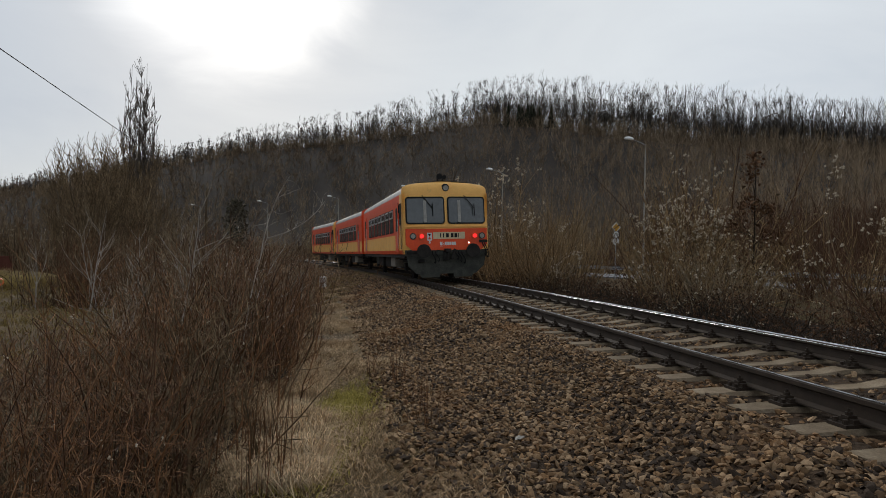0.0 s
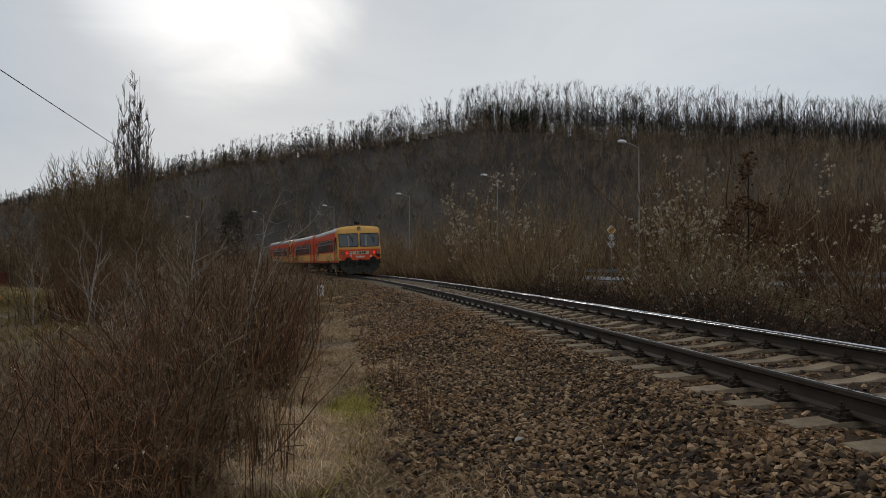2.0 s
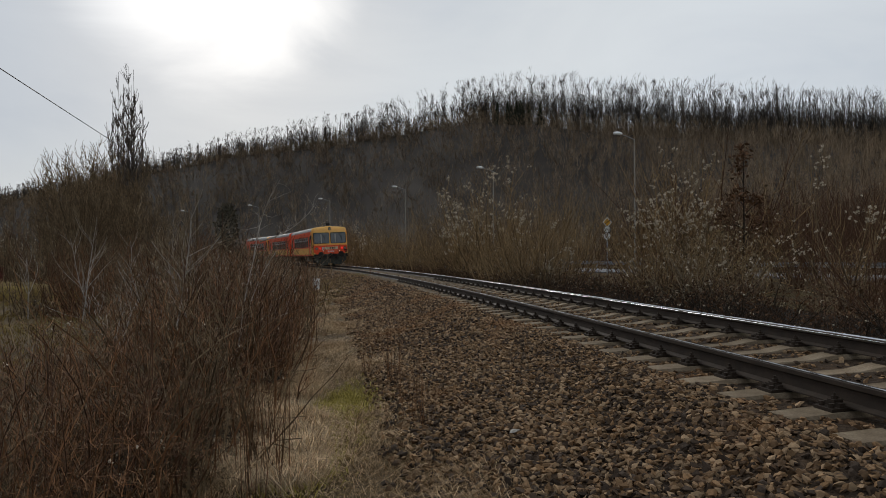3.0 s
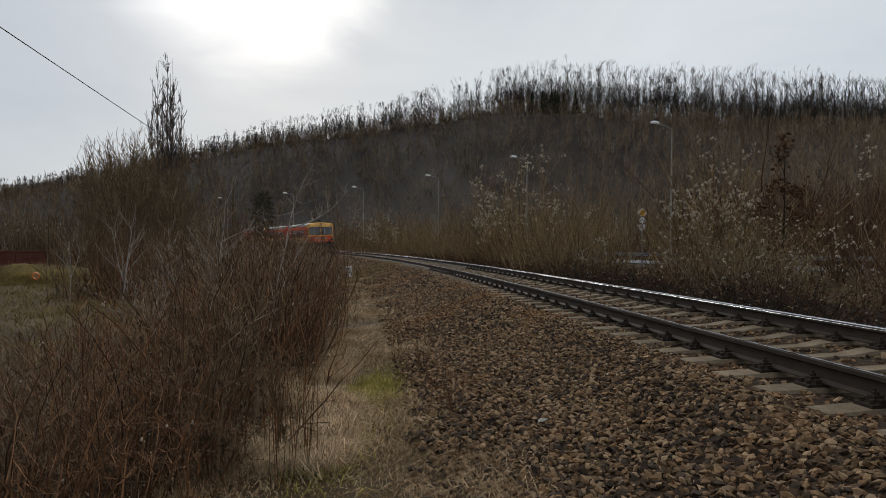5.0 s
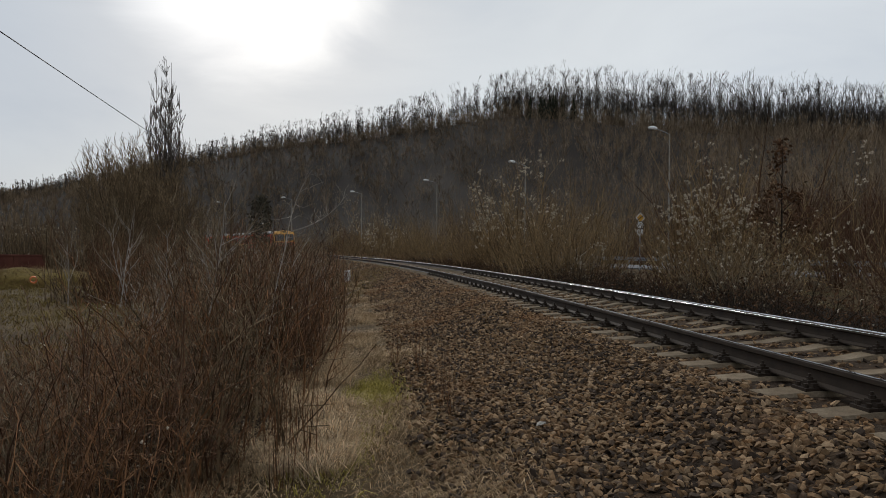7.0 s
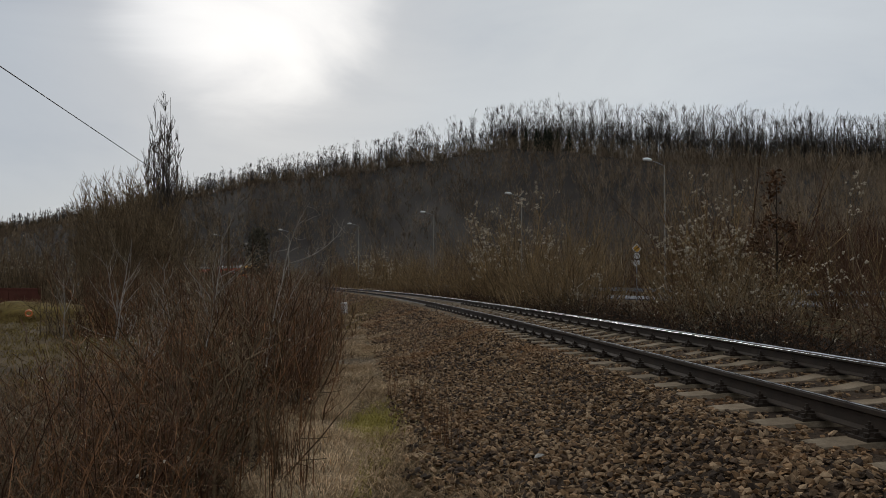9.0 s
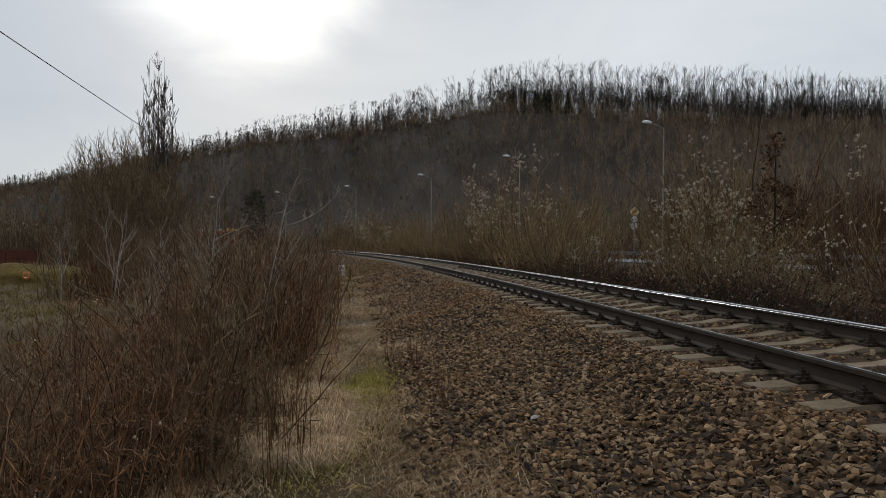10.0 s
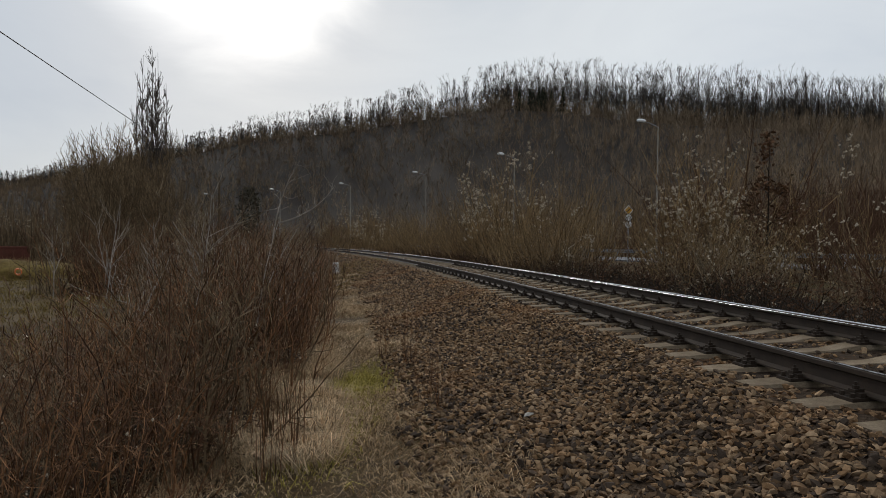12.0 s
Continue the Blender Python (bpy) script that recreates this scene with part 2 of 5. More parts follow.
def branch(out, r, p, d, length, rad, level, spec):
    """Grow one limb of pieces that bend, with side limbs. spec: per level (pieces, children, angle, shrink, wobble, upward)."""
    pieces, kids, angle, shrink, wobble, up = spec[level][:6]
    step = length / pieces
    pts = [(p, d, rad)]
    for i in range(pieces):
        d = unit(d + r.normal(0, wobble, 3) + np.array([0, 0, up]))
        q = p + d * step
        a, b = rad * (1 - 0.8 * i / pieces), rad * (1 - 0.8 * (i + 1) / pieces)
        out.append((*p, *q, a, b))
        p = q
        pts.append((p, d, b))
    if level + 1 < len(spec):
        for k in range(kids):
            f = r.uniform(0.25, 1.0) if level else r.uniform(spec[0][6] if len(spec[0]) > 6 else 0.3, 1.0)
            j = min(pieces, max(1, int(f * pieces + 0.5)))
            q, dd, rr = pts[j]
            side = unit(np.cross(dd, r.normal(0, 1, 3)))
            a = radians(angle * r.uniform(0.7, 1.3))
            branch(out, r, q - dd * step * r.uniform(0, 0.9), unit(dd * math.cos(a) + side * math.sin(a)),
                   length * shrink * r.uniform(0.6, 1.2) * (1.15 - 0.5 * f), max(rr * 0.65, rad * 0.25), level + 1, spec_tail(spec))


def spec_tail(spec):
    return [s[:6] for s in spec]


def plant(seed, stems, height, rad, spec, splay=0.2, base=0.1):
    r = np.random.default_rng(seed)
    out = []
    for _ in range(stems):
        a, b = r.uniform(0, 6.283), r.uniform(0, base)
        d = unit(np.array([math.cos(a) * splay * r.uniform(0, 1.4), math.sin(a) * splay * r.uniform(0, 1.4), 1.0]))
        branch(out, r, np.array([b * math.cos(a), b * math.sin(a), -0.03]), d, height * r.uniform(0.55, 1.0), rad * r.uniform(0.6, 1.1), 0, spec)
    return np.array(out)


def tips(S, thin=0.5):
    """The outer pieces of stick rows: middle points."""
    k = S[:, 7] <= np.quantile(S[:, 7], thin)
    return S[k, 3:6]


def leaves(P, size, r, long=1.6):
    """Small bent diamond leaves at the points P."""
    n = len(P)
    a = r.normal(0, 1, (n, 3))
    a /= np.linalg.norm(a, axis=1)[:, None]
    b = np.cross(a, r.normal(0, 1, (n, 3)))
    b /= np.linalg.norm(b, axis=1)[:, None]
    c = np.cross(a, b)
    s = size * r.uniform(0.6, 1.3, (n, 1))
    V = np.stack([P, P + a * s * 0.5 * long + b * s * 0.45 + c * s * 0.15, P + a * s * long, P + a * s * 0.5 * long - b * s * 0.45 + c * s * 0.15], 1)
    F = (np.array([[0, 1, 2], [0, 2, 3]])[None] + (np.arange(n) * 4)[:, None, None]).reshape(-1, 3)
    return V.reshape(-1, 3), F


OCTA = np.array([[1, 0, 0], [-1, 0, 0], [0, 1, 0], [0, -1, 0], [0, 0, 1], [0, 0, -1]], float)
OCTF = np.array([[0, 2, 4], [2, 1, 4], [1, 3, 4], [3, 0, 4], [2, 0, 5], [1, 2, 5], [3, 1, 5], [0, 3, 5]])


def puffs(P, size, r, each=4):
    """Woolly seed heads: clusters of small ragged bodies at P."""
    n = len(P)
    C = np.repeat(P, each, 0) + r.normal(0, size * 0.55, (n * each, 3))
    s = size * r.uniform(0.35, 0.8, (n * each, 1, 1))
    V = C[:, None] + OCTA[None] * s * r.uniform(0.5, 1.4, (n * each, 6, 1)) + r.normal(0, size * 0.12, (n * each, 6, 3))
    F = (OCTF[None] + (np.arange(n * each) * 6)[:, None, None]).reshape(-1, 3)
    return V.reshape(-1, 3), F


def box(bm, x0, x1, y0, y1, z0, z1, mi=0, bevel=0.0):
    m = Matrix.Translation(((x0 + x1) / 2, (y0 + y1) / 2, (z0 + z1) / 2)) @ Matrix.Diagonal((x1 - x0, y1 - y0, z1 - z0, 1))
    made = bmesh.ops.create_cube(bm, size=1, matrix=m)
    vs = made["verts"]
    if bevel:
        es = {e for v in vs for e in v.link_edges}
        got = bmesh.ops.bevel(bm, geom=list(es), offset=bevel, segments=2, affect="EDGES", profile=0.6)
        fs = got["faces"]
        for f in fs:
            f.material_index = mi
    for f in {f for v in vs if v.is_valid for f in v.link_faces}:
        f.material_index = mi


def rod(bm, p, q, r, n=8, r2=None, mi=0):
    p, q = Vector(p), Vector(q)
    d = q - p
    m = Matrix.Translation((p + q) / 2) @ d.to_track_quat("Z", "Y").to_matrix().to_4x4()
    made = bmesh.ops.create_cone(bm, cap_ends=True, segments=n, radius1=r, radius2=r if r2 is None else r2, depth=d.length, matrix=m)
    for f in {f for v in made["verts"] for f in v.link_faces}:
        f.material_index = mi


# ---------------------------------------------------------------- plan: track, road, ground
PHI, K0, K1, RAIL_X, CANT = 0.1129, 0.0025, 0.00002, 3.271, 0.065     # heading at y = 0, curvature and its growth, near rail, cant
_s = np.arange(-80.0, 420.0, 0.5)
_c = np.clip(_s, -80, 240)
_th = PHI + K0 * _c + 0.5 * K1 * np.maximum(_c, 0) ** 2
_x = np.cumsum(-np.sin(_th) * 0.5)
_y = np.cumsum(np.cos(_th) * 0.5)
_i0 = int(np.argmin(np.abs(_s)))
_x += RAIL_X - _x[_i0]
_y += 0 - _y[_i0]


def track(s, off=0.0, z=0.0):
    """A point beside the near rail: s along it, off to its right; the cant lifts the far side."""
    th = np.interp(s, _s, _th)
    return (np.interp(s, _s, _x) + off * np.cos(th), np.interp(s, _s, _y) + off * np.sin(th), z + CANT * off / 1.507, th)


def track_off(x, y):
    i = np.interp(y, _y, np.arange(len(_s)))
    return (x - np.interp(i, np.arange(len(_s)), _x)) * np.cos(np.interp(i, np.arange(len(_s)), _th))


LAMPS = [(44.8, -8.8), (35.2, 12.6), (25.6, 34.0), (16.0, 55.3), (6.4, 76.7), (-4.2, 97.8), (-17.9, 118.0), (-33.8, 133.0), (-52.0, 148.0), (-72.0, 161.0)]
ROAD = [(x - 4.3, y - 1.9) for x, y in LAMPS] + [(-140.0, 200.0), (-230.0, 235.0)]


def road_dist(x, y):
    best = np.full(np.shape(x), 1e9)
    for (ax, ay), (bx, by) in zip(ROAD[:-1], ROAD[1:]):
        dx, dy = bx - ax, by - ay
        t = np.clip(((x - ax) * dx + (y - ay) * dy) / (dx * dx + dy * dy), 0, 1)
        best = np.minimum(best, np.hypot(x - ax - t * dx, y - ay - t * dy))
    return best


U = [-0.9, -0.65, -0.54, -0.38, -0.28, -0.15, 0.0, 0.08, 0.165, 0.25, 0.39, 0.55, 0.66, 0.9]
START = [230, 215, 210, 200, 190, 160, 118, 105, 92, 82, 68, 55, 48, 42]
RIDGE = [460, 450, 440, 420, 390, 330, 285, 270, 260, 255, 250, 245, 240, 230]
SKYLINE = [95, 116, 141, 185, 218, 245, 287, 312, 318, 310, 302, 296, 288, 265]     # rise of the tree tops over eye level, in camera pixels at focal length 1200
TREE_H = [11, 11, 11, 12, 13, 14, 15, 16, 17.5, 18.5, 19, 19, 19, 18]


def hill(x, y):
    yy = np.maximum(y, 20.0)
    u = np.clip(x / yy, -0.9, 0.9)
    y0, y1 = np.interp(u, U, START), np.interp(u, U, RIDGE)
    top = 0.8 + np.interp(u, U, SKYLINE) / 1200.0 * y1 - np.interp(u, U, TREE_H)
    t = np.clip((yy - y0) / (y1 - y0), 0, 1)
    t = 0.55 * t + 0.45 * t * t * (3 - 2 * t)
    back = np.clip((yy - y1) / 400.0, 0, 1)
    return np.where(y > 20, np.maximum(top, 0) * t * (1 - 0.6 * back), 0)


OFFS = [-90, -40, -20, -9, -5, -3.4, -2.7, -2.0, -1.4, -0.85, 2.35, 3.0, 3.7, 6, 9, 40]
PROF = [-1.5, -1.3, -1.15, -0.95, -0.80, -0.70, -0.63, -0.53, -0.42, -0.235, -0.235, -0.5, -0.8, -0.85, -0.7, -0.5]


def ground(x, y):
    x, y = np.asarray(x, float), np.asarray(y, float)
    off = track_off(x, y)
    z = np.interp(off, OFFS, PROF)
    z = z + np.where((off > -0.85) & (off < 2.35), CANT * np.clip(off, 0, 1.5) / 1.507, 0)
    d = road_dist(x, y)
    k = np.clip((9.0 - d) / 4.5, 0, 1)
    z = z * (1 - k) + (-0.32) * k
    rough = np.clip((-2.6 - off) / 2.0, 0, 1)
    z = z + rough * (0.06 * np.sin(x * 1.3 + 0.7 * y) * np.sin(y * 0.9 - 0.4 * x) + 0.03 * np.sin(3.1 * x + 1.0) * np.sin(2.7 * y))
    return z + hill(x, y)


def make_ground():
    gx = np.concatenate([-450 - np.geomspace(8, 1200, 14)[::-1], np.arange(-450, -60, 7.0), np.arange(-60, -12, 1.2), np.arange(-12, 8, 0.22),
                         np.arange(8, 60, 1.2), np.arange(60, 450, 7.0), 450 + np.geomspace(8, 1200, 14)])
    gy = np.concatenate([-np.geomspace(0.5, 700, 24)[::-1], np.arange(0, 34, 0.3), np.arange(34, 110, 1.2), np.arange(110, 520, 5.0), 520 + np.geomspace(8, 1700, 16)])
    X, Y = np.meshgrid(gx, gy)
    Z = ground(X, Y)
    nx, ny = len(gx), len(gy)
    i = np.arange(nx * ny).reshape(ny, nx)
    F = np.stack([i[:-1, :-1], i[:-1, 1:], i[1:, 1:], i[1:, :-1]], -1).reshape(-1, 4)
    V = np.stack([X, Y, Z], -1).reshape(-1, 3)
    ob = part_np("ground", V, F, M["earth"], smooth=True)
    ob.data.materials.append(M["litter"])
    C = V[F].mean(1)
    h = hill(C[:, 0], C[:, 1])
    o = track_off(C[:, 0], C[:, 1])
    u = C[:, 0] / np.maximum(C[:, 1], 1.0)
    # ground under thicket and brambles gets the colour with shade painted in
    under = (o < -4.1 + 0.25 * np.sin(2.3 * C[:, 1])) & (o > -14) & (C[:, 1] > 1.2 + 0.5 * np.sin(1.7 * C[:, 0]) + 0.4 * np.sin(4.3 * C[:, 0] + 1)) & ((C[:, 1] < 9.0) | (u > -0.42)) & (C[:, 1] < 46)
    ob.data.materials.append(M["shaded_brushwood"])
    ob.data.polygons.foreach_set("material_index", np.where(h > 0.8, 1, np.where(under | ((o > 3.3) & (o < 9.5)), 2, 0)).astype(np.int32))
    tagged(ob, "earth ground with dead grass and leaf litter, shade painted in under shrubs and woods", "ground", kind="structure")


make_ground()


def strip(name, ss, offs, zs, mat, label, category, lift=0.0):
    P = []
    for o, z in zip(offs, zs):
        x, y, zz, _ = track(ss, o, z)
        P.append(np.stack([x, y, np.full_like(x, z) + (CANT * np.clip(o, 0, 1.507) / 1.507) + lift], -1))
    P = np.stack(P, 1)
    n, k = P.shape[:2]
    i = np.arange(n * k).reshape(n, k)
    F = np.stack([i[:-1, :-1], i[:-1, 1:], i[1:, 1:], i[1:, :-1]], -1).reshape(-1, 4)
    return tagged(part_np(name, P.reshape(-1, 3), F, mat, smooth=True), label, category, kind="structure")


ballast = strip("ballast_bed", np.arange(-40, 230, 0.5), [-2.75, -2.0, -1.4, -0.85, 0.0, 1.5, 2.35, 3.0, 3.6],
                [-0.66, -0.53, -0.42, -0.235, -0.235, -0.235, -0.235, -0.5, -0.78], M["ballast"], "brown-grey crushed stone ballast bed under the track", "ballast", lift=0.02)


def make_rail(off, lift, gauge, label):
    prof = [(-0.0625, -0.155), (0.0625, -0.155), (0.0625, -0.145), (0.012, -0.128), (0.008, -0.05), (0.035, -0.036), (0.036, -0.006), (0.028, 0.0),
            (-0.028, 0.0), (-0.036, -0.006), (-0.035, -0.036), (-0.008, -0.05), (-0.012, -0.128), (-0.0625, -0.145)]
    ss = np.concatenate([np.arange(-40, 40, 0.5), np.arange(40, 232, 2.0)])
    P = np.stack([np.stack([*track(ss, off + a)[:2], np.full_like(ss, lift + b)], -1) for a, b in prof], 1)
    n, k = P.shape[:2]
    i = np.arange(n * k).reshape(n, k)
    j = np.roll(i, -1, 1)
    F = np.stack([i[:-1], j[:-1], j[1:], i[1:]], -1).reshape(-1, 4)
    r = root("rail", label, "rail", "rails of the track")
    part_np("rail_body", P.reshape(-1, 3), F, M["rust"], r, "rusty brown rail web and foot")
    g = 1 if gauge > 0 else -1
    # crown tilted to the gauge side so the far rail mirrors sky towards the camera
    top = [(g * a, b) for a, b in ((-0.030, 0.0050), (-0.012, 0.0042), (0.008, 0.0020), (0.022, -0.0015), (0.031, -0.0065), (0.0375, -0.0150))]
    P = np.stack([np.stack([*track(ss, off + a)[:2], np.full_like(ss, lift + b)], -1) for a, b in top], 1)
    n, k = P.shape[:2]
    i = np.arange(n * k).reshape(n, k)
    F = np.stack([i[:-1, :-1], i[:-1, 1:], i[1:, 1:], i[1:, :-1]], -1).reshape(-1, 4)
    part_np("running_surface", P.reshape(-1, 3), F, M["steel"], r, "polished steel running surface", smooth=True)


make_rail(0.0, 0.0, 1, "long steel rail, rusty sides and worn top")
make_rail(1.507, CANT, -1, "long steel rail with bright polished top")


def make_sleepers():
    body = bmesh.new()
    # tapered concrete beam, 2.48 m long, lower in the middle
    prof = [(-1.24, -0.005), (-0.95, 0.0), (-0.55, 0.0), (-0.3, -0.03), (0.3, -0.03), (0.55, 0.0), (0.95, 0.0), (1.24, -0.005)]
    rings = []
    for x, z in prof:
        w = 0.125 if abs(x) > 0.5 else 0.105
        rings.append([body.verts.new((x, y, zz)) for y, zz in ((-w - 0.02, -0.2), (-w, z - 0.03), (-w + 0.02, z), (w - 0.02, z), (w, z - 0.03), (w + 0.02, -0.2))])
    for a, b in zip(rings[:-1], rings[1:]):
        for i in range(6):
            body.faces.new((a[i], a[(i + 1) % 6], b[(i + 1) % 6], b[i]))
    body.faces.new(rings[0][::-1])
    body.faces.new(rings[-1])
    first = tagged(part("concrete_sleeper", body, M["concrete"]), "weathered concrete sleeper bedded in ballast", "sleeper", "sleepers under the rails")
    for side in (-0.7535, 0.7535):
        fb = bmesh.new()
        box(fb, side - 0.17, side + 0.17, -0.085, 0.085, 0.0, 0.022)
        for k in (-1, 1):
            box(fb, side + k * 0.085 - 0.02, side + k * 0.085 + 0.02, -0.075, 0.075, 0.02, 0.05)
            box(fb, side + k * 0.075 - 0.035, side + k * 0.075 + 0.035, -0.03, 0.03, 0.048, 0.066)
        pl = part("rail_fastening", fb, M["rust"], first, "rusty ribbed base plate with clips")
        for k in (-1, 1):
            for e in (-0.045, 0.045):
                bb = bmesh.new()
                rod(bb, (side + k * 0.14, e, 0.02), (side + k * 0.14, e, 0.05), 0.018, 6)
                part("screw", bb, M["rust"], pl)
            bb = bmesh.new()
            rod(bb, (side + k * 0.078, 0, 0.05), (side + k * 0.078, 0, 0.11), 0.011, 6)
            rod(bb, (side + k * 0.078, 0, 0.066), (side + k * 0.078, 0, 0.088), 0.022, 6)
            part("bolt", bb, M["rust"], pl)
    r = np.random.default_rng(3)
    n = 0
    for i in range(-10, 260):
        s = 4.289 + 0.6 * i + 0.125
        x, y, z, th = track(s, 0.7535)
        m = pose(x, y, -0.178 + CANT / 2 + r.normal(0, 0.004), 0, -math.degrees(math.atan(CANT / 1.507)), math.degrees(th) + r.normal(0, 0.5))
        if i < 40:
            copy_thing(first, m)
        else:
            o = tagged(new("concrete_sleeper", first.data), first["label"], "sleeper", "sleepers under the rails")
            o.matrix_basis = m
    for o in [*first.children_recursive, first]:
        bpy.data.objects.remove(o)


make_sleepers()


# ---------------------------------------------------------------- train
P_YELLOW = material("yellow_paint", [(0.84, 0.43, 0.10), (0.94, 0.52, 0.135)], rough=0.45, scale=2.0, fine=25, bump=0.03, depth=0.003, spec=0.4, mottled=(3.0, 0.64, (0.50, 0.30, 0.10)), grainy=0.25)
P_RED = material("orange_red_paint", [(0.72, 0.066, 0.012), (0.82, 0.092, 0.018)], rough=0.45, scale=2.0, fine=25, bump=0.03, depth=0.003, spec=0.4, mottled=(3.0, 0.66, (0.42, 0.06, 0.02)), grainy=0.25)
P_ROOF = material("grey_roof_paint", [(0.22, 0.215, 0.20), (0.34, 0.33, 0.31)], rough=0.6, scale=1.5, fine=20, bump=0.05, depth=0.004, grainy=0.25)
P_DARK = material("sooty_underframe", [(0.018, 0.017, 0.016), (0.04, 0.036, 0.032)], rough=0.75, scale=5, fine=40, bump=0.1, depth=0.004)
P_GREY = material("grey_skirt", [(0.040, 0.042, 0.036), (0.085, 0.083, 0.070)], rough=0.7, scale=4, fine=40, bump=0.08, depth=0.004)
P_BOX = material("pale_underfloor_box", [(0.20, 0.18, 0.14), (0.28, 0.25, 0.20)], rough=0.7, scale=4, fine=40, bump=0.05, depth=0.003)
P_CREAM = material("cream_plate", [(0.60, 0.48, 0.30), (0.66, 0.54, 0.35)], rough=0.5, scale=5, fine=40, bump=0.0, grainy=0.25)
P_WHITE = material("white_paint", [(0.62, 0.60, 0.57), (0.74, 0.72, 0.69)], rough=0.5, scale=5, fine=40, bump=0.0, mottled=(6.0, 0.62, (0.42, 0.40, 0.36)), grainy=0.25)
P_BLACK = material("black_rubber", [(0.012, 0.012, 0.012), (0.02, 0.02, 0.02)], rough=0.6, scale=5, fine=40, bump=0.0)
P_PANE = material("dark_window_pane", [(0.025, 0.03, 0.034), (0.04, 0.046, 0.05)], rough=0.12, scale=1.0, fine=5, bump=0.0, spec=0.6)
# base lifted above the side panes to stand in for grey reflections
P_SCREEN = material("windscreen_glass", [(0.034, 0.040, 0.041), (0.060, 0.067, 0.067)], rough=0.10, scale=0.8, fine=5, bump=0.0, spec=0.9)
P_ALU = material("aluminium_frame", [(0.50, 0.50, 0.48), (0.62, 0.62, 0.60)], rough=0.4, scale=5, fine=40, bump=0.0, metal=0.6)
P_LENS = material("lamp_glass", [(0.22, 0.21, 0.18), (0.32, 0.30, 0.26)], rough=0.15, scale=9, fine=60, bump=0.1, depth=0.002, spec=0.6)
P_TAIL = glowing("red_tail_light", (1.0, 0.02, 0.02), 1.5)
P_SPARK = glowing("marker_light", (1.0, 0.75, 0.6), 2.5)

HALF, LEN = 1.53, 6.6                      # half width, half length of a car body
# half section from sole bar to roof: (half width, height, paint)
SECTION = [(1.50, 0.92), (1.53, 1.06), (1.53, 1.62), (1.53, 2.70), (1.52, 3.05), (1.46, 3.22), (1.28, 3.36), (0.80, 3.47), (0.0, 3.52)]
BANDS = ["red", "yellow", "red", "red", "roof", "roof", "roof", "roof"]


def slab(bm, pts, y0, y1):
    """An upright plate of outline pts (x, z) between y0 and y1."""
    a = [bm.verts.new((x, y0, z)) for x, z in pts]
    b = [bm.verts.new((x, y1, z)) for x, z in pts]
    bm.faces.new(a)
    bm.faces.new(b[::-1])
    for i in range(len(pts)):
        j = (i + 1) % len(pts)
        bm.faces.new((a[i], b[i], b[j], a[j]))


def rounded(x0, x1, z0, z1, r, n=4):
    out = []
    for cx, cz, a in ((x1 - r, z1 - r, 0), (x0 + r, z1 - r, 90), (x0 + r, z0 + r, 180), (x1 - r, z0 + r, 270)):
        for i in range(n + 1):
            t = radians(a + 90 * i / n)
            out.append((cx + r * math.cos(t), cz + r * math.sin(t)))
    return out


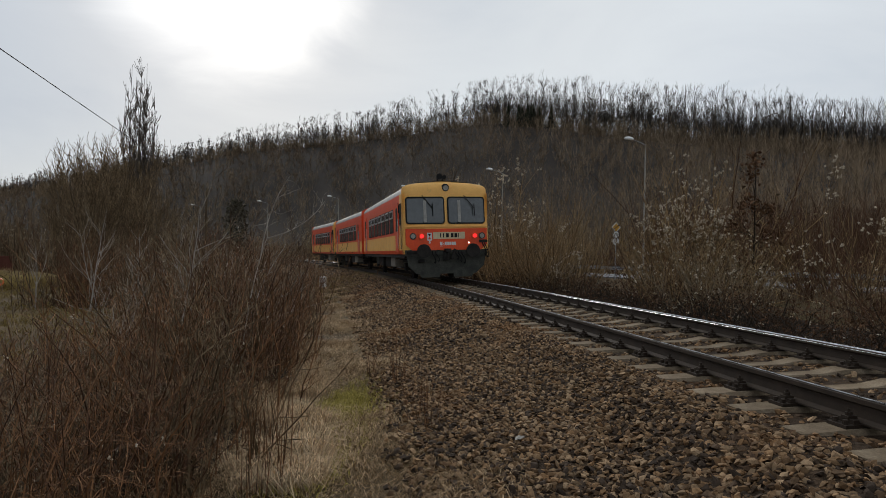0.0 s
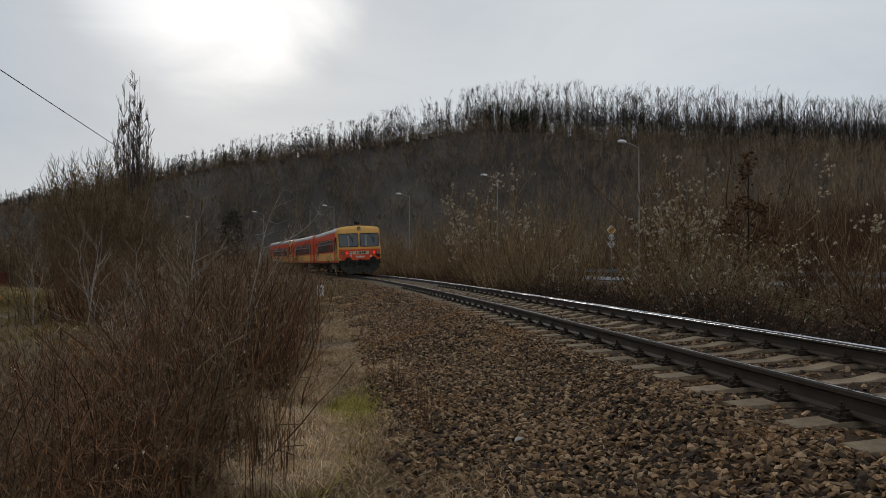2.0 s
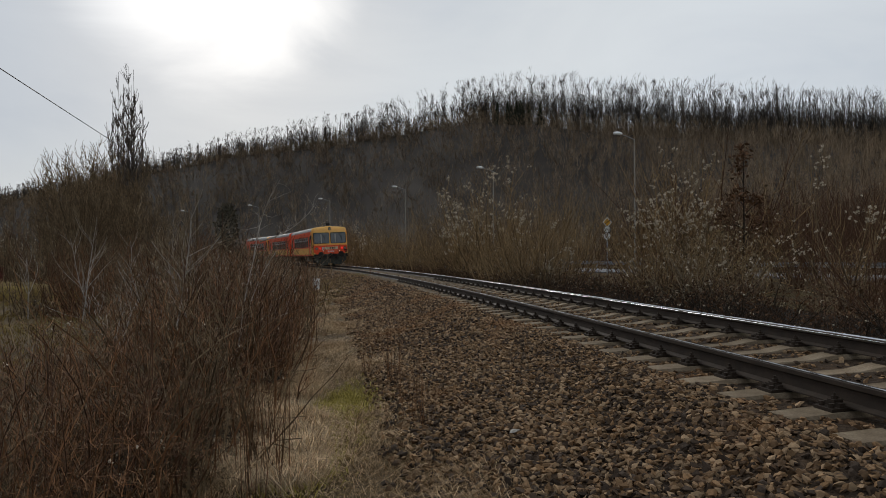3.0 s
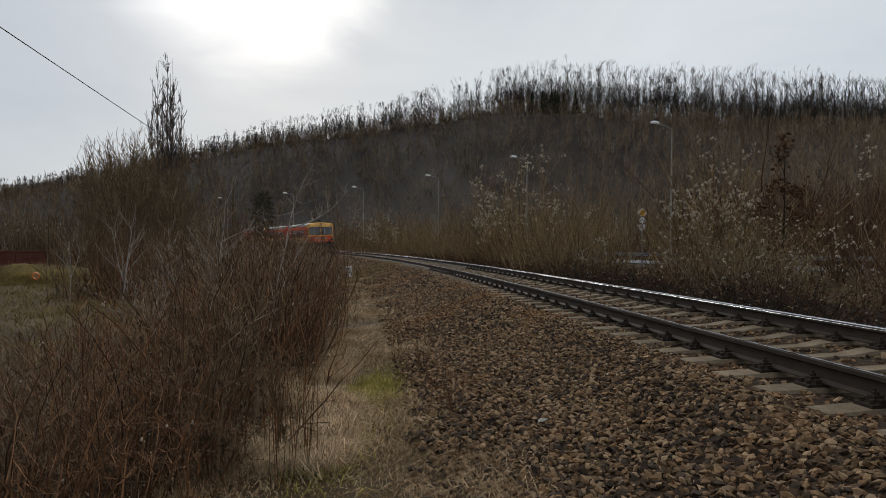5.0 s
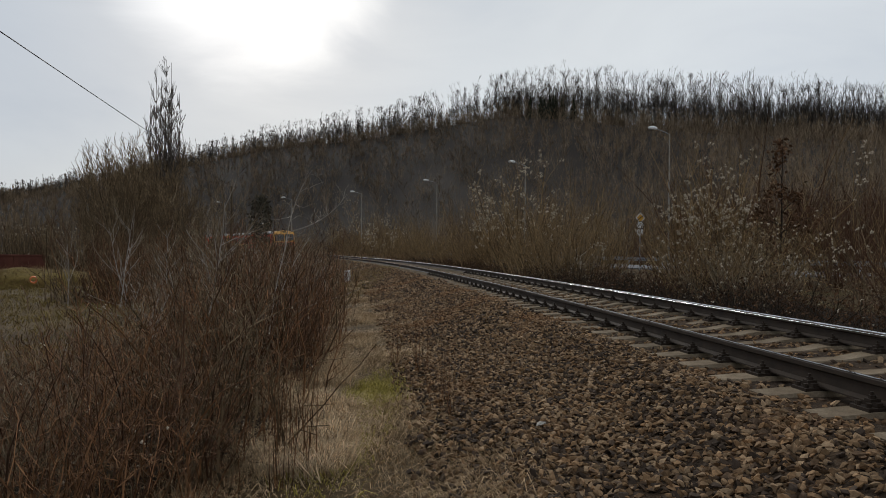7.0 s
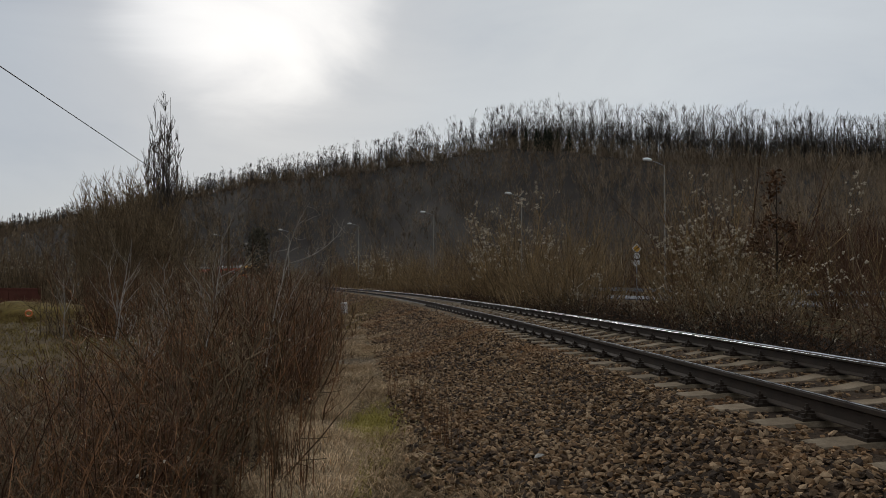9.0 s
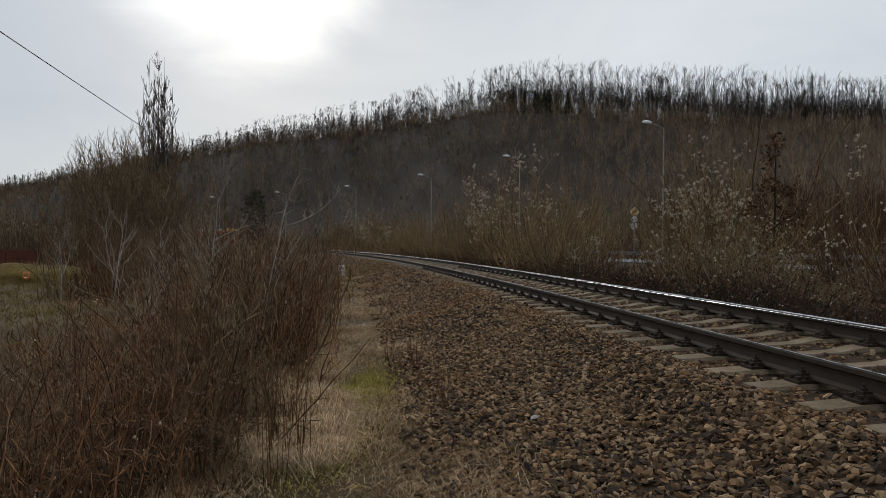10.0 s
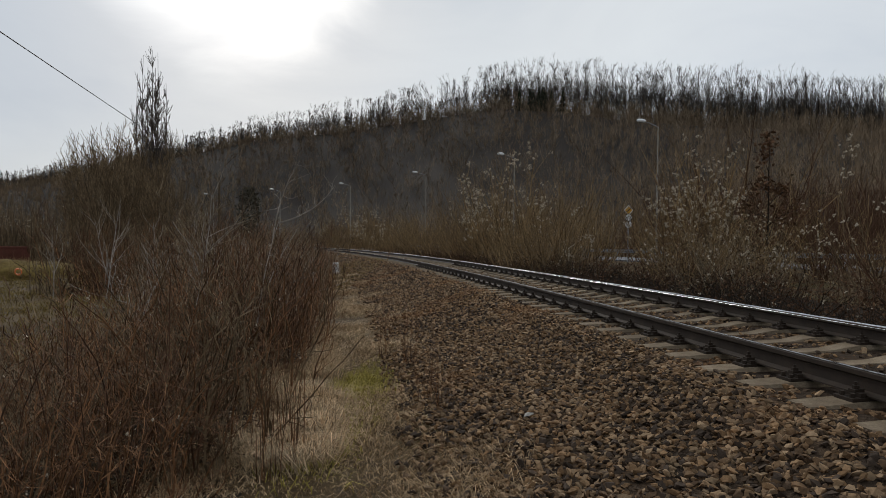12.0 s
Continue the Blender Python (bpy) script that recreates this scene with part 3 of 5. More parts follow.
def make_car(name, label, tail):
    """A railcar about its own middle, its rear end towards -y. tail: has a yellow driving cab at that end."""
    car = root(name, label, "railcar", "cars of the train")
    # side walls with painted bands
    for sx, nm in ((-1, "side_wall"), (1, "side_wall")):
        bm = bmesh.new()
        for (w0, z0), (w1, z1), band in zip(SECTION[:4], SECTION[1:5], BANDS[:4]):
            ends = (-LEN, -LEN + 0.75, LEN - 0.75, LEN)
            for i, (ya, yb) in enumerate(zip(ends[:-1], ends[1:])):
                f = bm.faces.new([bm.verts.new(v) for v in ((sx * w0, ya, z0), (sx * w0, yb, z0), (sx * w1, yb, z1), (sx * w1, ya, z1))])
                cabby = i != 1 and tail and band != "roof" and z0 > 1.0 and (ya < 0)
                f.material_index = 1 if band == "yellow" or cabby else 0
        bmesh.ops.remove_doubles(bm, verts=bm.verts, dist=0.0005)
        part(nm, bm, [P_RED, P_YELLOW], car, "red wall with a yellow band")
    bm = bmesh.new()
    half = SECTION[4:]
    ring = [(w, z) for w, z in half] + [(-w, z) for w, z in half[-2::-1]]
    ys = (-LEN + (0.25 if tail else 0.0), -LEN / 2, 0, LEN / 2, LEN)
    rows = [[bm.verts.new((w, y, z)) for w, z in ring] for y in ys]
    for a, b in zip(rows[:-1], rows[1:]):
        for i in range(len(ring) - 1):
            bm.faces.new((a[i], a[i + 1], b[i + 1], b[i]))
    part("roof", bm, P_ROOF, car, "pale grey rounded roof", True)
    bm = bmesh.new()
    box(bm, -1.48, 1.48, -LEN + 0.05, LEN - 0.05, 0.80, 0.94)
    part("floor_frame", bm, P_DARK, car)
    # end walls; the driving cab has a bulged yellow front
    for e in (-1, 1):
        front = tail and e < 0
        bm = bmesh.new()
        zs = [0.92, 1.06, 1.80, 1.90, 2.95, 3.06, 3.20, 3.29, 3.36, 3.42, 3.455, 3.47]
        ws = [1.50, 1.53, 1.53, 1.53, 1.53, 1.53, 1.52, 1.48, 1.34, 1.02, 0.66, 0.30]
        ins = [0.02, 0.0, 0.0, 0.0, 0.10, 0.11, 0.13, 0.16, 0.20, 0.25, 0.30, 0.34] if front else [0] * 12
        rows = []
        for z, w, k in zip(zs, ws, ins):
            rows.append([bm.verts.new((w * f, e * (LEN + (0.12 if front else 0.0) - k - (0.10 * abs(f) ** 3 if front else 0)), z)) for f in (-1, -0.8, -0.4, 0, 0.4, 0.8, 1)])
        for a, b in zip(rows[:-1], rows[1:]):
            for i in range(6):
                bm.faces.new((a[i], a[i + 1], b[i + 1], b[i]))
        if front:           # return of the cab front to the walls
            for k in (0, -1):
                edge = [r[k] for r in rows]
                back = [bm.verts.new((v.co.x, -LEN + 0.30, v.co.z)) for v in edge]
                for i in range(len(edge) - 1):
                    bm.faces.new((edge[i], edge[i + 1], back[i + 1], back[i]))
            top = rows[-1]
            back = [bm.verts.new((v.co.x, -LEN + 0.35, 3.51)) for v in top]
            for i in range(6):
                bm.faces.new((top[i], top[i + 1], back[i + 1], back[i]))
        part("cab_front" if front else "end_wall", bm, P_YELLOW if front else P_RED, car, "rounded yellow driving cab front" if front else "", front)
        if not front:
            bm = bmesh.new()
            slab(bm, rounded(-0.45, 0.45, 0.95, 2.9, 0.08), e * (LEN + 0.01), e * (LEN + 0.42))
            part("gangway", bm, P_BLACK, car, "black rubber gangway bellows")
    # side windows with pale sliding vents, doors
    for sx in (-1, 1):
        x0 = sx * HALF
        for k in range(7):
            y = -3.9 + k * 1.22
            bm = bmesh.new()
            box(bm, min(x0, x0 + sx * 0.012), max(x0, x0 + sx * 0.012), y - 0.50, y + 0.50, 1.72, 2.62)
            win = part("window", bm, P_BLACK, car, "side window in a black rubber seal")
            bm = bmesh.new()
            box(bm, min(x0 + sx * 0.008, x0 + sx * 0.018), max(x0 + sx * 0.008, x0 + sx * 0.018), y - 0.46, y + 0.46, 1.76, 2.58)
            part("pane", bm, P_PANE, win)
            bm = bmesh.new()
            xa, xb = sorted((x0 + sx * 0.014, x0 + sx * 0.03))
            box(bm, xa, xb, y - 0.47, y + 0.47, 2.27, 2.33)
            box(bm, xa, xb, y - 0.47, y + 0.47, 2.53, 2.585)
            for yy in (y - 0.47, y + 0.445):
                box(bm, xa, xb, yy, yy + 0.025, 2.27, 2.585)
            part("vent_frame", bm, P_ALU, win, "pale aluminium vent frame")
        for y in (-5.35, 5.35):
            bm = bmesh.new()
            xa, xb = sorted((x0 + sx * 0.001, x0 + sx * 0.022))
            box(bm, xa, xb, y - 0.36, y + 0.36, 0.98, 2.78)
            door = part("door", bm, P_RED, car, "red entrance door")
            bm = bmesh.new()
            xa, xb = sorted((x0 + sx * 0.018, x0 + sx * 0.03))
            slab(bm, rounded(-0.2, 0.2, 1.75, 2.6, 0.08), 0, 0.012)
            for v in bm.verts:
                v.co = Vector((xa + v.co.y, y + v.co.x, v.co.z))
            part("door_pane", bm, P_PANE, door)
            bm = bmesh.new()
            rod(bm, (x0 + sx * 0.05, y - 0.46, 1.1), (x0 + sx * 0.05, y - 0.46, 2.2), 0.014)
            part("grab_rail", bm, P_ALU, door, "bright grab rail")
            for z in (0.42, 0.72):
                bm = bmesh.new()
                box(bm, sx * 1.22 if sx > 0 else -1.50, 1.50 if sx > 0 else -1.22, y - 0.34, y + 0.34, z, z + 0.03)
                part("step", bm, P_DARK, car)
    # underframe equipment and two wheelsets
    for (ya, yb, w, za, zb, m, nm) in ((-3.4, -2.3, 1.35, 0.42, 0.86, P_BOX, "battery_box"), (-1.9, -0.4, 1.3, 0.38, 0.82, P_DARK, "engine_box"),
                                       (0.3, 1.5, 1.32, 0.40, 0.84, P_DARK, "fuel_tank"), (2.0, 3.0, 1.3, 0.45, 0.85, P_GREY, "equipment_box")):
        bm = bmesh.new()
        box(bm, -w, w, ya, yb, za, zb, bevel=0.04)
        part(nm, bm, m, car)
    for y in (-4.3, 4.3):
        bm = bmesh.new()
        rod(bm, (-0.75, y, 0.42), (0.75, y, 0.42), 0.07, 10)
        ws = part("wheelset", bm, P_DARK, car, "wheelset with axle boxes")
        for sx in (-1, 1):
            bm = bmesh.new()
            rod(bm, (sx * 0.69, y, 0.42), (sx * 0.80, y, 0.42), 0.42, 28)
            rod(bm, (sx * 0.66, y, 0.42), (sx * 0.69, y, 0.42), 0.45, 28)
            part("wheel", bm, P_DARK, ws)
            bm = bmesh.new()
            box(bm, sx * 1.0 - 0.12, sx * 1.0 + 0.12, y - 0.16, y + 0.16, 0.30, 0.58, bevel=0.03)
            box(bm, sx * 1.0 - 0.05, sx * 1.0 + 0.05, y - 0.75, y + 0.75, 0.60, 0.72, bevel=0.02)
            part("axle_box", bm, P_DARK, ws)
    for e in (-1, 1):
        for sx in (-1, 1):
            bm = bmesh.new()
            rod(bm, (sx * 0.875, e * (LEN + 0.0), 1.02), (sx * 0.875, e * (LEN + 0.42), 1.02), 0.09, 14)
            rod(bm, (sx * 0.875, e * (LEN + 0.40), 1.02), (sx * 0.875, e * (LEN + 0.47), 1.02), 0.24, 24)
            part("buffer", bm, P_DARK, car, "round black buffer")
    if tail:
        make_cab(car)
    return car


def make_cab(car):
    Y = -LEN - 0.115
    def plate(nm, pts, y0, y1, m, par, lab="", rake=0.0):
        bm = bmesh.new()
        slab(bm, pts, y0, y1)
        if rake:
            for v in bm.verts:
                v.co.y += max(0, v.co.z - 1.9) * rake + 0.10 * (abs(v.co.x) / HALF) ** 3
        return part(nm, bm, m, par, lab)
    # windscreens
    for sx in (-1, 1):
        a, b = sorted((sx * 0.05, sx * 1.43))
        seal = plate("windscreen", rounded(a, b, 1.965, 2.93, 0.11), Y - 0.035, Y - 0.0, P_BLACK, car, "large windscreen in a black rubber seal", 0.095)
        plate("glass", rounded(a + 0.045, b - 0.045, 2.01, 2.885, 0.08), Y - 0.047, Y - 0.036, P_SCREEN, seal, "", 0.095)
        plate("sun_blind", rounded(a + 0.07 + (0.55 if sx < 0 else 0.30), a + 0.07 + (0.66 if sx < 0 else 0.41), 2.02, 2.80, 0.02), Y - 0.0505, Y - 0.0485, P_LENS, seal, "pale curtain edge behind the glass", 0.095)
        bm = bmesh.new()
        x = sx * 0.75 - 0.1
        rod(bm, (x, Y + 0.03, 2.97), (x + 0.36, Y - 0.03, 2.52), 0.014, 6)
        rod(bm, (x + 0.36, Y - 0.02, 2.68), (x + 0.37, Y - 0.06, 2.25), 0.016, 6)
        part("wiper", bm, P_BLACK, seal, "black windscreen wiper")
    # red front panel, yellow sill, grey apron
    plate("front_panel", [(-1.45, 1.80), (-1.45, 1.25), (-1.22, 1.05), (1.25, 1.05), (1.47, 1.25), (1.47, 1.80)], Y - 0.02, Y + 0.12, P_RED, car, "orange-red panel below the windscreens")
    plate("sill", [(-1.47, 1.85), (-1.47, 1.89), (1.47, 1.89), (1.47, 1.85)], Y - 0.035, Y + 0.12, P_YELLOW, car)
    board = plate("number_board", [(-0.48, 1.44), (-0.48, 1.68), (0.66, 1.68), (0.66, 1.44)], Y - 0.032, Y - 0.018, P_CREAM, car, "cream number board with dark bars")
    for i, x in enumerate((-0.24, -0.13, -0.02, 0.15, 0.28, 0.40)):
        w = 0.035 if i in (0, 1, 5) else 0.095
        plate("bar", [(x, 1.49), (x, 1.635), (x + w, 1.635), (x + w, 1.49)], Y - 0.036, Y - 0.031, P_BLACK, board)
    brand = plate("brand_mark", [(-0.24, 1.18), (-0.24, 1.195), (-0.12, 1.195), (-0.12, 1.18)], Y - 0.024, Y - 0.019, P_WHITE, car, "white brand mark of plain bars")
    for x, w in ((-0.24, 0.085), (-0.125, 0.035), (-0.07, 0.065), (0.015, 0.065), (0.095, 0.075), (0.185, 0.07), (0.27, 0.065)):
        h = 0.02 if w < 0.04 else 0.115
        plate("bar", [(x, 1.22 + (0.05 if w < 0.04 else 0)), (x, 1.22 + h + (0.05 if w < 0.04 else 0)), (x + w, 1.22 + h + (0.05 if w < 0.04 else 0)), (x + w, 1.22)], Y - 0.024, Y - 0.019, P_WHITE, brand)
    crest = plate("emblem", [(-0.70, 1.40), (-0.70, 1.66), (-0.53, 1.66), (-0.53, 1.40), (-0.615, 1.34)], Y - 0.026, Y - 0.019, P_WHITE, car, "small white shield emblem")
    plate("emblem_mark", [(-0.67, 1.62), (-0.56, 1.62), (-0.615, 1.52), (-0.56, 1.42), (-0.67, 1.42), (-0.615, 1.52)][:3], Y - 0.031, Y - 0.025, P_BLACK, crest)
    plate("emblem_mark", [(-0.615, 1.53), (-0.56, 1.43), (-0.67, 1.43)], Y - 0.031, Y - 0.025, P_RED, crest)
    for x, m, nm, lab in ((-1.20, P_LENS, "headlight", "round headlight with clear lens"), (-0.89, P_TAIL, "tail_light", "lit red tail light"), (1.02, P_TAIL, "tail_light", "lit red tail light"), (1.28, P_LENS, "headlight", "round headlight with clear lens")):
        bm = bmesh.new()
        rod(bm, (x, Y - 0.055, 1.54), (x, Y + 0.05, 1.54), 0.115, 24)
        holder = part(nm, bm, P_GREY if m is P_LENS else P_RED, car, lab)
        bm = bmesh.new()
        rod(bm, (x, Y - 0.066, 1.54), (x, Y - 0.054, 1.54), 0.08 if m is P_LENS else 0.068, 24)
        part("lens", bm, m, holder)
    for x, z in ((0.80, 1.30), (-0.61, 1.31)):
        bm = bmesh.new()
        rod(bm, (x, Y - 0.03, z), (x, Y, z), 0.032, 12)
        part("marker_light", bm, P_SPARK if x > 0 else P_WHITE, car, "small marker light")
    bm = bmesh.new()
    rod(bm, (0.02, Y + 0.16, 3.24), (0.02, Y + 0.40, 3.26), 0.15, 24)
    rod(bm, (0.02, Y + 0.10, 3.24), (0.02, Y + 0.17, 3.24), 0.12, 24)
    top = part("roof_headlight", bm, P_BLACK, car, "round headlight above the windscreens")
    bm = bmesh.new()
    rod(bm, (0.02, Y + 0.085, 3.24), (0.02, Y + 0.10, 3.24), 0.09, 20)
    part("lens", bm, P_LENS, top)
    for x, r, z in ((-0.12, 0.11, 3.68), (0.06, 0.075, 3.66)):
        bm = bmesh.new()
        rod(bm, (x, Y + 0.45, z), (x, Y + 0.95, z), r, 16, 0.03)
        rod(bm, (x, Y + 0.75, 3.48), (x, Y + 0.75, z), 0.03, 8)
        part("horn", bm, P_BLACK, car, "black signal horn on the roof")
    # apron, ploughs, coupling and hoses
    plate("buffer_beam", [(-1.47, 0.86), (-1.47, 1.06), (1.47, 1.06), (1.47, 0.86)], Y - 0.0, Y + 0.16, P_GREY, car, "grey buffer beam")
    plate("apron", [(-1.42, 0.88), (-1.36, 0.50), (-1.06, 0.22), (1.06, 0.22), (1.36, 0.50), (1.42, 0.88)], Y + 0.03, Y + 0.12, P_GREY, car, "dark grey apron plate")
    plate("rail_guard", [(-1.0, 0.26), (-0.9, 0.10), (-0.25, 0.10), (-0.25, 0.26)], Y + 0.02, Y + 0.06, P_GREY, car)
    plate("rail_guard", [(0.25, 0.26), (0.25, 0.10), (0.9, 0.10), (1.0, 0.26)], Y + 0.02, Y + 0.06, P_GREY, car)
    bm = bmesh.new()
    box(bm, -0.10, 0.10, Y - 0.30, Y + 0.05, 0.98, 1.10, bevel=0.02)
    rod(bm, (0.0, Y - 0.26, 1.05), (0.0, Y - 0.22, 0.72), 0.04, 8)
    rod(bm, (0.28, Y - 0.10, 1.08), (0.16, Y - 0.14, 0.74), 0.05, 8)
    box(bm, -0.13, 0.10, Y - 0.12, Y - 0.02, 0.70, 0.96, bevel=0.02)
    part("coupling", bm, P_DARK, car, "screw coupling with hook")
    for x, l in ((-0.52, 0.5), (-0.40, 0.42), (0.42, 0.45), (0.54, 0.52), (0.30, 0.35), (1.30, 0.62), (1.38, 0.7)):
        bm = bmesh.new()
        p = Vector((x, Y - 0.03, 1.0 if x < 1 else 1.35))
        for k in range(6):
            a = math.pi * k / 6
            q = Vector((x + 0.10 * math.sin(a), Y - 0.06 - 0.07 * math.sin(a), p.z - l / 6 * (1 if k < 5 else -0.6)))
            rod(bm, p, q, 0.02, 6)
            p = q
        part("brake_hose", bm, P_BLACK, car, "hanging black brake hose")
    bm = bmesh.new()
    box(bm, 1.18, 1.48, Y - 0.06, Y + 0.04, 1.30, 1.40, bevel=0.015)
    box(bm, -1.42, -1.02, Y - 0.02, Y + 0.04, 0.92, 1.02, bevel=0.015)
    box(bm, -1.02, -0.80, Y - 0.04, Y + 0.04, 0.62, 0.74, bevel=0.015)
    part("front_step", bm, P_DARK, car)
    for sx in (-1, 1):
        bm = bmesh.new()
        rod(bm, (sx * 1.56, -LEN + 0.45, 2.2), (sx * 1.62, -LEN + 0.42, 2.75), 0.012, 6)
        box(bm, sx * 1.60 - 0.025, sx * 1.60 + 0.025, -LEN + 0.39, -LEN + 0.45, 2.38, 2.66, bevel=0.01)
        part("mirror", bm, P_BLACK, car, "black side mirror")
        bm = bmesh.new()
        xa, xb = sorted((sx * (HALF + 0.001), sx * (HALF + 0.016)))
        box(bm, xa, xb, -LEN + 0.32, -LEN + 0.72, 1.95, 2.72)
        part("cab_side_pane", bm, P_PANE, car)
        bm = bmesh.new()
        box(bm, sx * 1.50 - 0.03, sx * 1.50 + 0.03, -LEN + 0.85, -LEN + 1.0, 1.1, 1.16)
        rod(bm, (sx * 1.57, -LEN + 0.16, 1.1), (sx * 1.57, -LEN + 0.16, 2.1), 0.014, 6)
        part("cab_grab_rail", bm, P_DARK, car)


CARS = [make_car("railcar", "orange-red and yellow diesel railcar with lit tail lights", True),
        make_car("trailer_car", "orange-red and yellow railway trailer car", False),
        make_car("railcar", "orange-red and yellow railcar at the head", True)]


# ---------------------------------------------------------------- woods on the hill
def trunked(seed, h, kids, spread=1.0):
    return plant(seed, 1, h, h * 0.0115, [(5, kids, 26 * spread, 0.30, 0.012, 0.015, 0.40), (3, 6, 34, 0.52, 0.10, 0.05), (1, 0, 0, 0, 0.1, 0)], 0.05, 0.02)


def scatter_wood(name, label, X, Y, kinds, size, mat, n=3, lean=0.08, sink=0.3, least=0.03):
    r = np.random.default_rng(len(X))
    Z = ground(X, Y)
    S = [placed(kinds[r.integers(len(kinds))], x, y, z - sink, r.uniform(0, 6.28), s, r.normal(0, lean), least * max(0.6, y / 220)) for x, y, z, s in zip(X, Y, Z, size)]
    V, F = tubes(np.concatenate(S), n)
    return tagged(part_np(name, V, F, mat), label, "woods", kind="stuff")


def make_woods():
    r = np.random.default_rng(11)
    def pick(n, lo, hi, u0=-0.85, u1=0.85):
        u = r.uniform(u0, u1, n)
        f = lo + (hi - lo) * r.uniform(0, 1, n) ** 0.75
        y0, y1 = np.interp(u, U, START), np.interp(u, U, RIDGE)
        y = y0 + (y1 - y0) * f
        return u * y, y, f
    ridge_kinds = [trunked(100 + i, 1.0, 10) for i in range(9)]
    # the stand along the crest
    u = np.concatenate([r.uniform(-0.85, 0.85, 1700), r.uniform(-0.75, 0.1, 450), r.uniform(0.05, 0.85, 850)])
    n = len(u)
    y1 = np.interp(u, U, RIDGE)
    y = y1 * r.uniform(0.95, 1.05, n)
    size = np.interp(u, U, TREE_H) * r.uniform(0.90, 1.14, n)
    kinds = [k * np.array([1, 1, 1, 1, 1, 1, 1.0, 1.0]) for k in ridge_kinds]
    scatter_wood("crest_wood", "row of tall bare grey-brown trees along the hill crest", u * y, y, kinds, size, M["wood_ridge"], n=2, lean=0.035, sink=0.8, least=0.034)
    # slope
    low = [plant(200 + i, 2, 1.0, 0.0075, [(3, 7, 24, 0.42, 0.08, 0.04, 0.15), (2, 3, 28, 0.6, 0.12, 0.08), (1, 0, 0, 0, 0.1, 0)], 0.20, 0.08) for i in range(7)]
    low = [k * np.array([1, 1, 1, 1, 1, 1, 1.15, 1.15]) for k in low]
    x, y, f = pick(4000, 0.02, 1.02)
    size = r.uniform(5.5, 10, len(x)) * np.where(f > 0.8, 1.1, 1.0)
    # undergrowth that closes the foot of the crest stand
    u2 = np.concatenate([r.uniform(-0.85, 0.12, 550), r.uniform(-0.25, 0.12, 150), r.uniform(0.12, 0.85, 620)])
    u3 = r.uniform(-0.7, 0.5, 1700)
    y2 = np.interp(u2, U, RIDGE) * r.uniform(0.955, 1.015, len(u2))
    y3 = np.interp(u3, U, RIDGE) * r.uniform(0.975, 1.003, len(u3))
    x, y, size = np.concatenate([x, u2 * y2, u3 * y3]), np.concatenate([y, y2, y3]), np.concatenate([size, r.uniform(4.5, 9.5, len(u2)), r.uniform(2.6, 4.6, len(u3))])
    scatter_wood("hillside_wood", "dense brown leafless woodland covering the hillside", x, y, low, size, M["wood_far"], n=2, sink=0.9, least=0.040)
    # conifers near the top
    def conifer(seed):
        q = np.random.default_rng(seed)
        out = [(0, 0, 0, 0, 0, 1.0, 0.02, 0.004)]
        for i in range(150):
            h = q.uniform(0.05, 0.98)
            a = q.uniform(0, 6.28)
            l = 0.24 * (1.05 - h)
            out.append((0, 0, h, l * math.cos(a), l * math.sin(a), h - 0.05, 0.022, 0.006))
        return np.array(out)
    uu = r.uniform(0.105, 0.185, 20)
    yy = np.interp(uu, U, RIDGE) * r.uniform(0.92, 0.975, len(uu))
    scatter_wood("crest_conifers", "dark green conifers standing before the bare crest trees", uu * yy, yy, [conifer(s) for s in (1, 2, 3)], r.uniform(5.5, 9.5, len(uu)), M["conifer"], lean=0.0)


make_woods()


# ---------------------------------------------------------------- single trees and shrubs
def thing_plant(name, label, category, S, mat, at, group="", crown=None, seeds=None, leafy=None, n=4, thick=0.6, leaf_mat=None):
    """A tree or shrub of its own: thick pieces are the trunk, thin ones the twigs."""
    ob = root(name, label, category, group, at=at)
    cut = np.quantile(S[:, 6], thick)
    V, F = tubes(S[S[:, 6] > cut], n)
    tagged(part_np("trunk" if category == "tree" else "branchwork", V, F, mat, ob), kind="stuff" if category != "tree" else "")
    V, F = tubes(S[S[:, 6] <= cut], 3 if category == "tree" else 2)
    tagged(part_np("crown" if category == "tree" else "twig_mass", V, F, crown or mat, ob), kind="stuff")
    if seeds is not None:
        tagged(part_np("seed_fluff", *seeds, M["fluff"], ob, "pale woolly seed heads"), kind="stuff")
    if leafy is not None:
        tagged(part_np("foliage", *leafy, leaf_mat or M["dryleaf"], ob, "withered brown leaves"), kind="stuff")
    return ob


def at(x, y, turn=0.0, size=1.0, sink=0.02, lean=(0, 0)):
    z = float(ground(x, y))
    return pose(x, y, z - sink, lean[0], lean[1], turn) @ Matrix.Scale(size, 4)


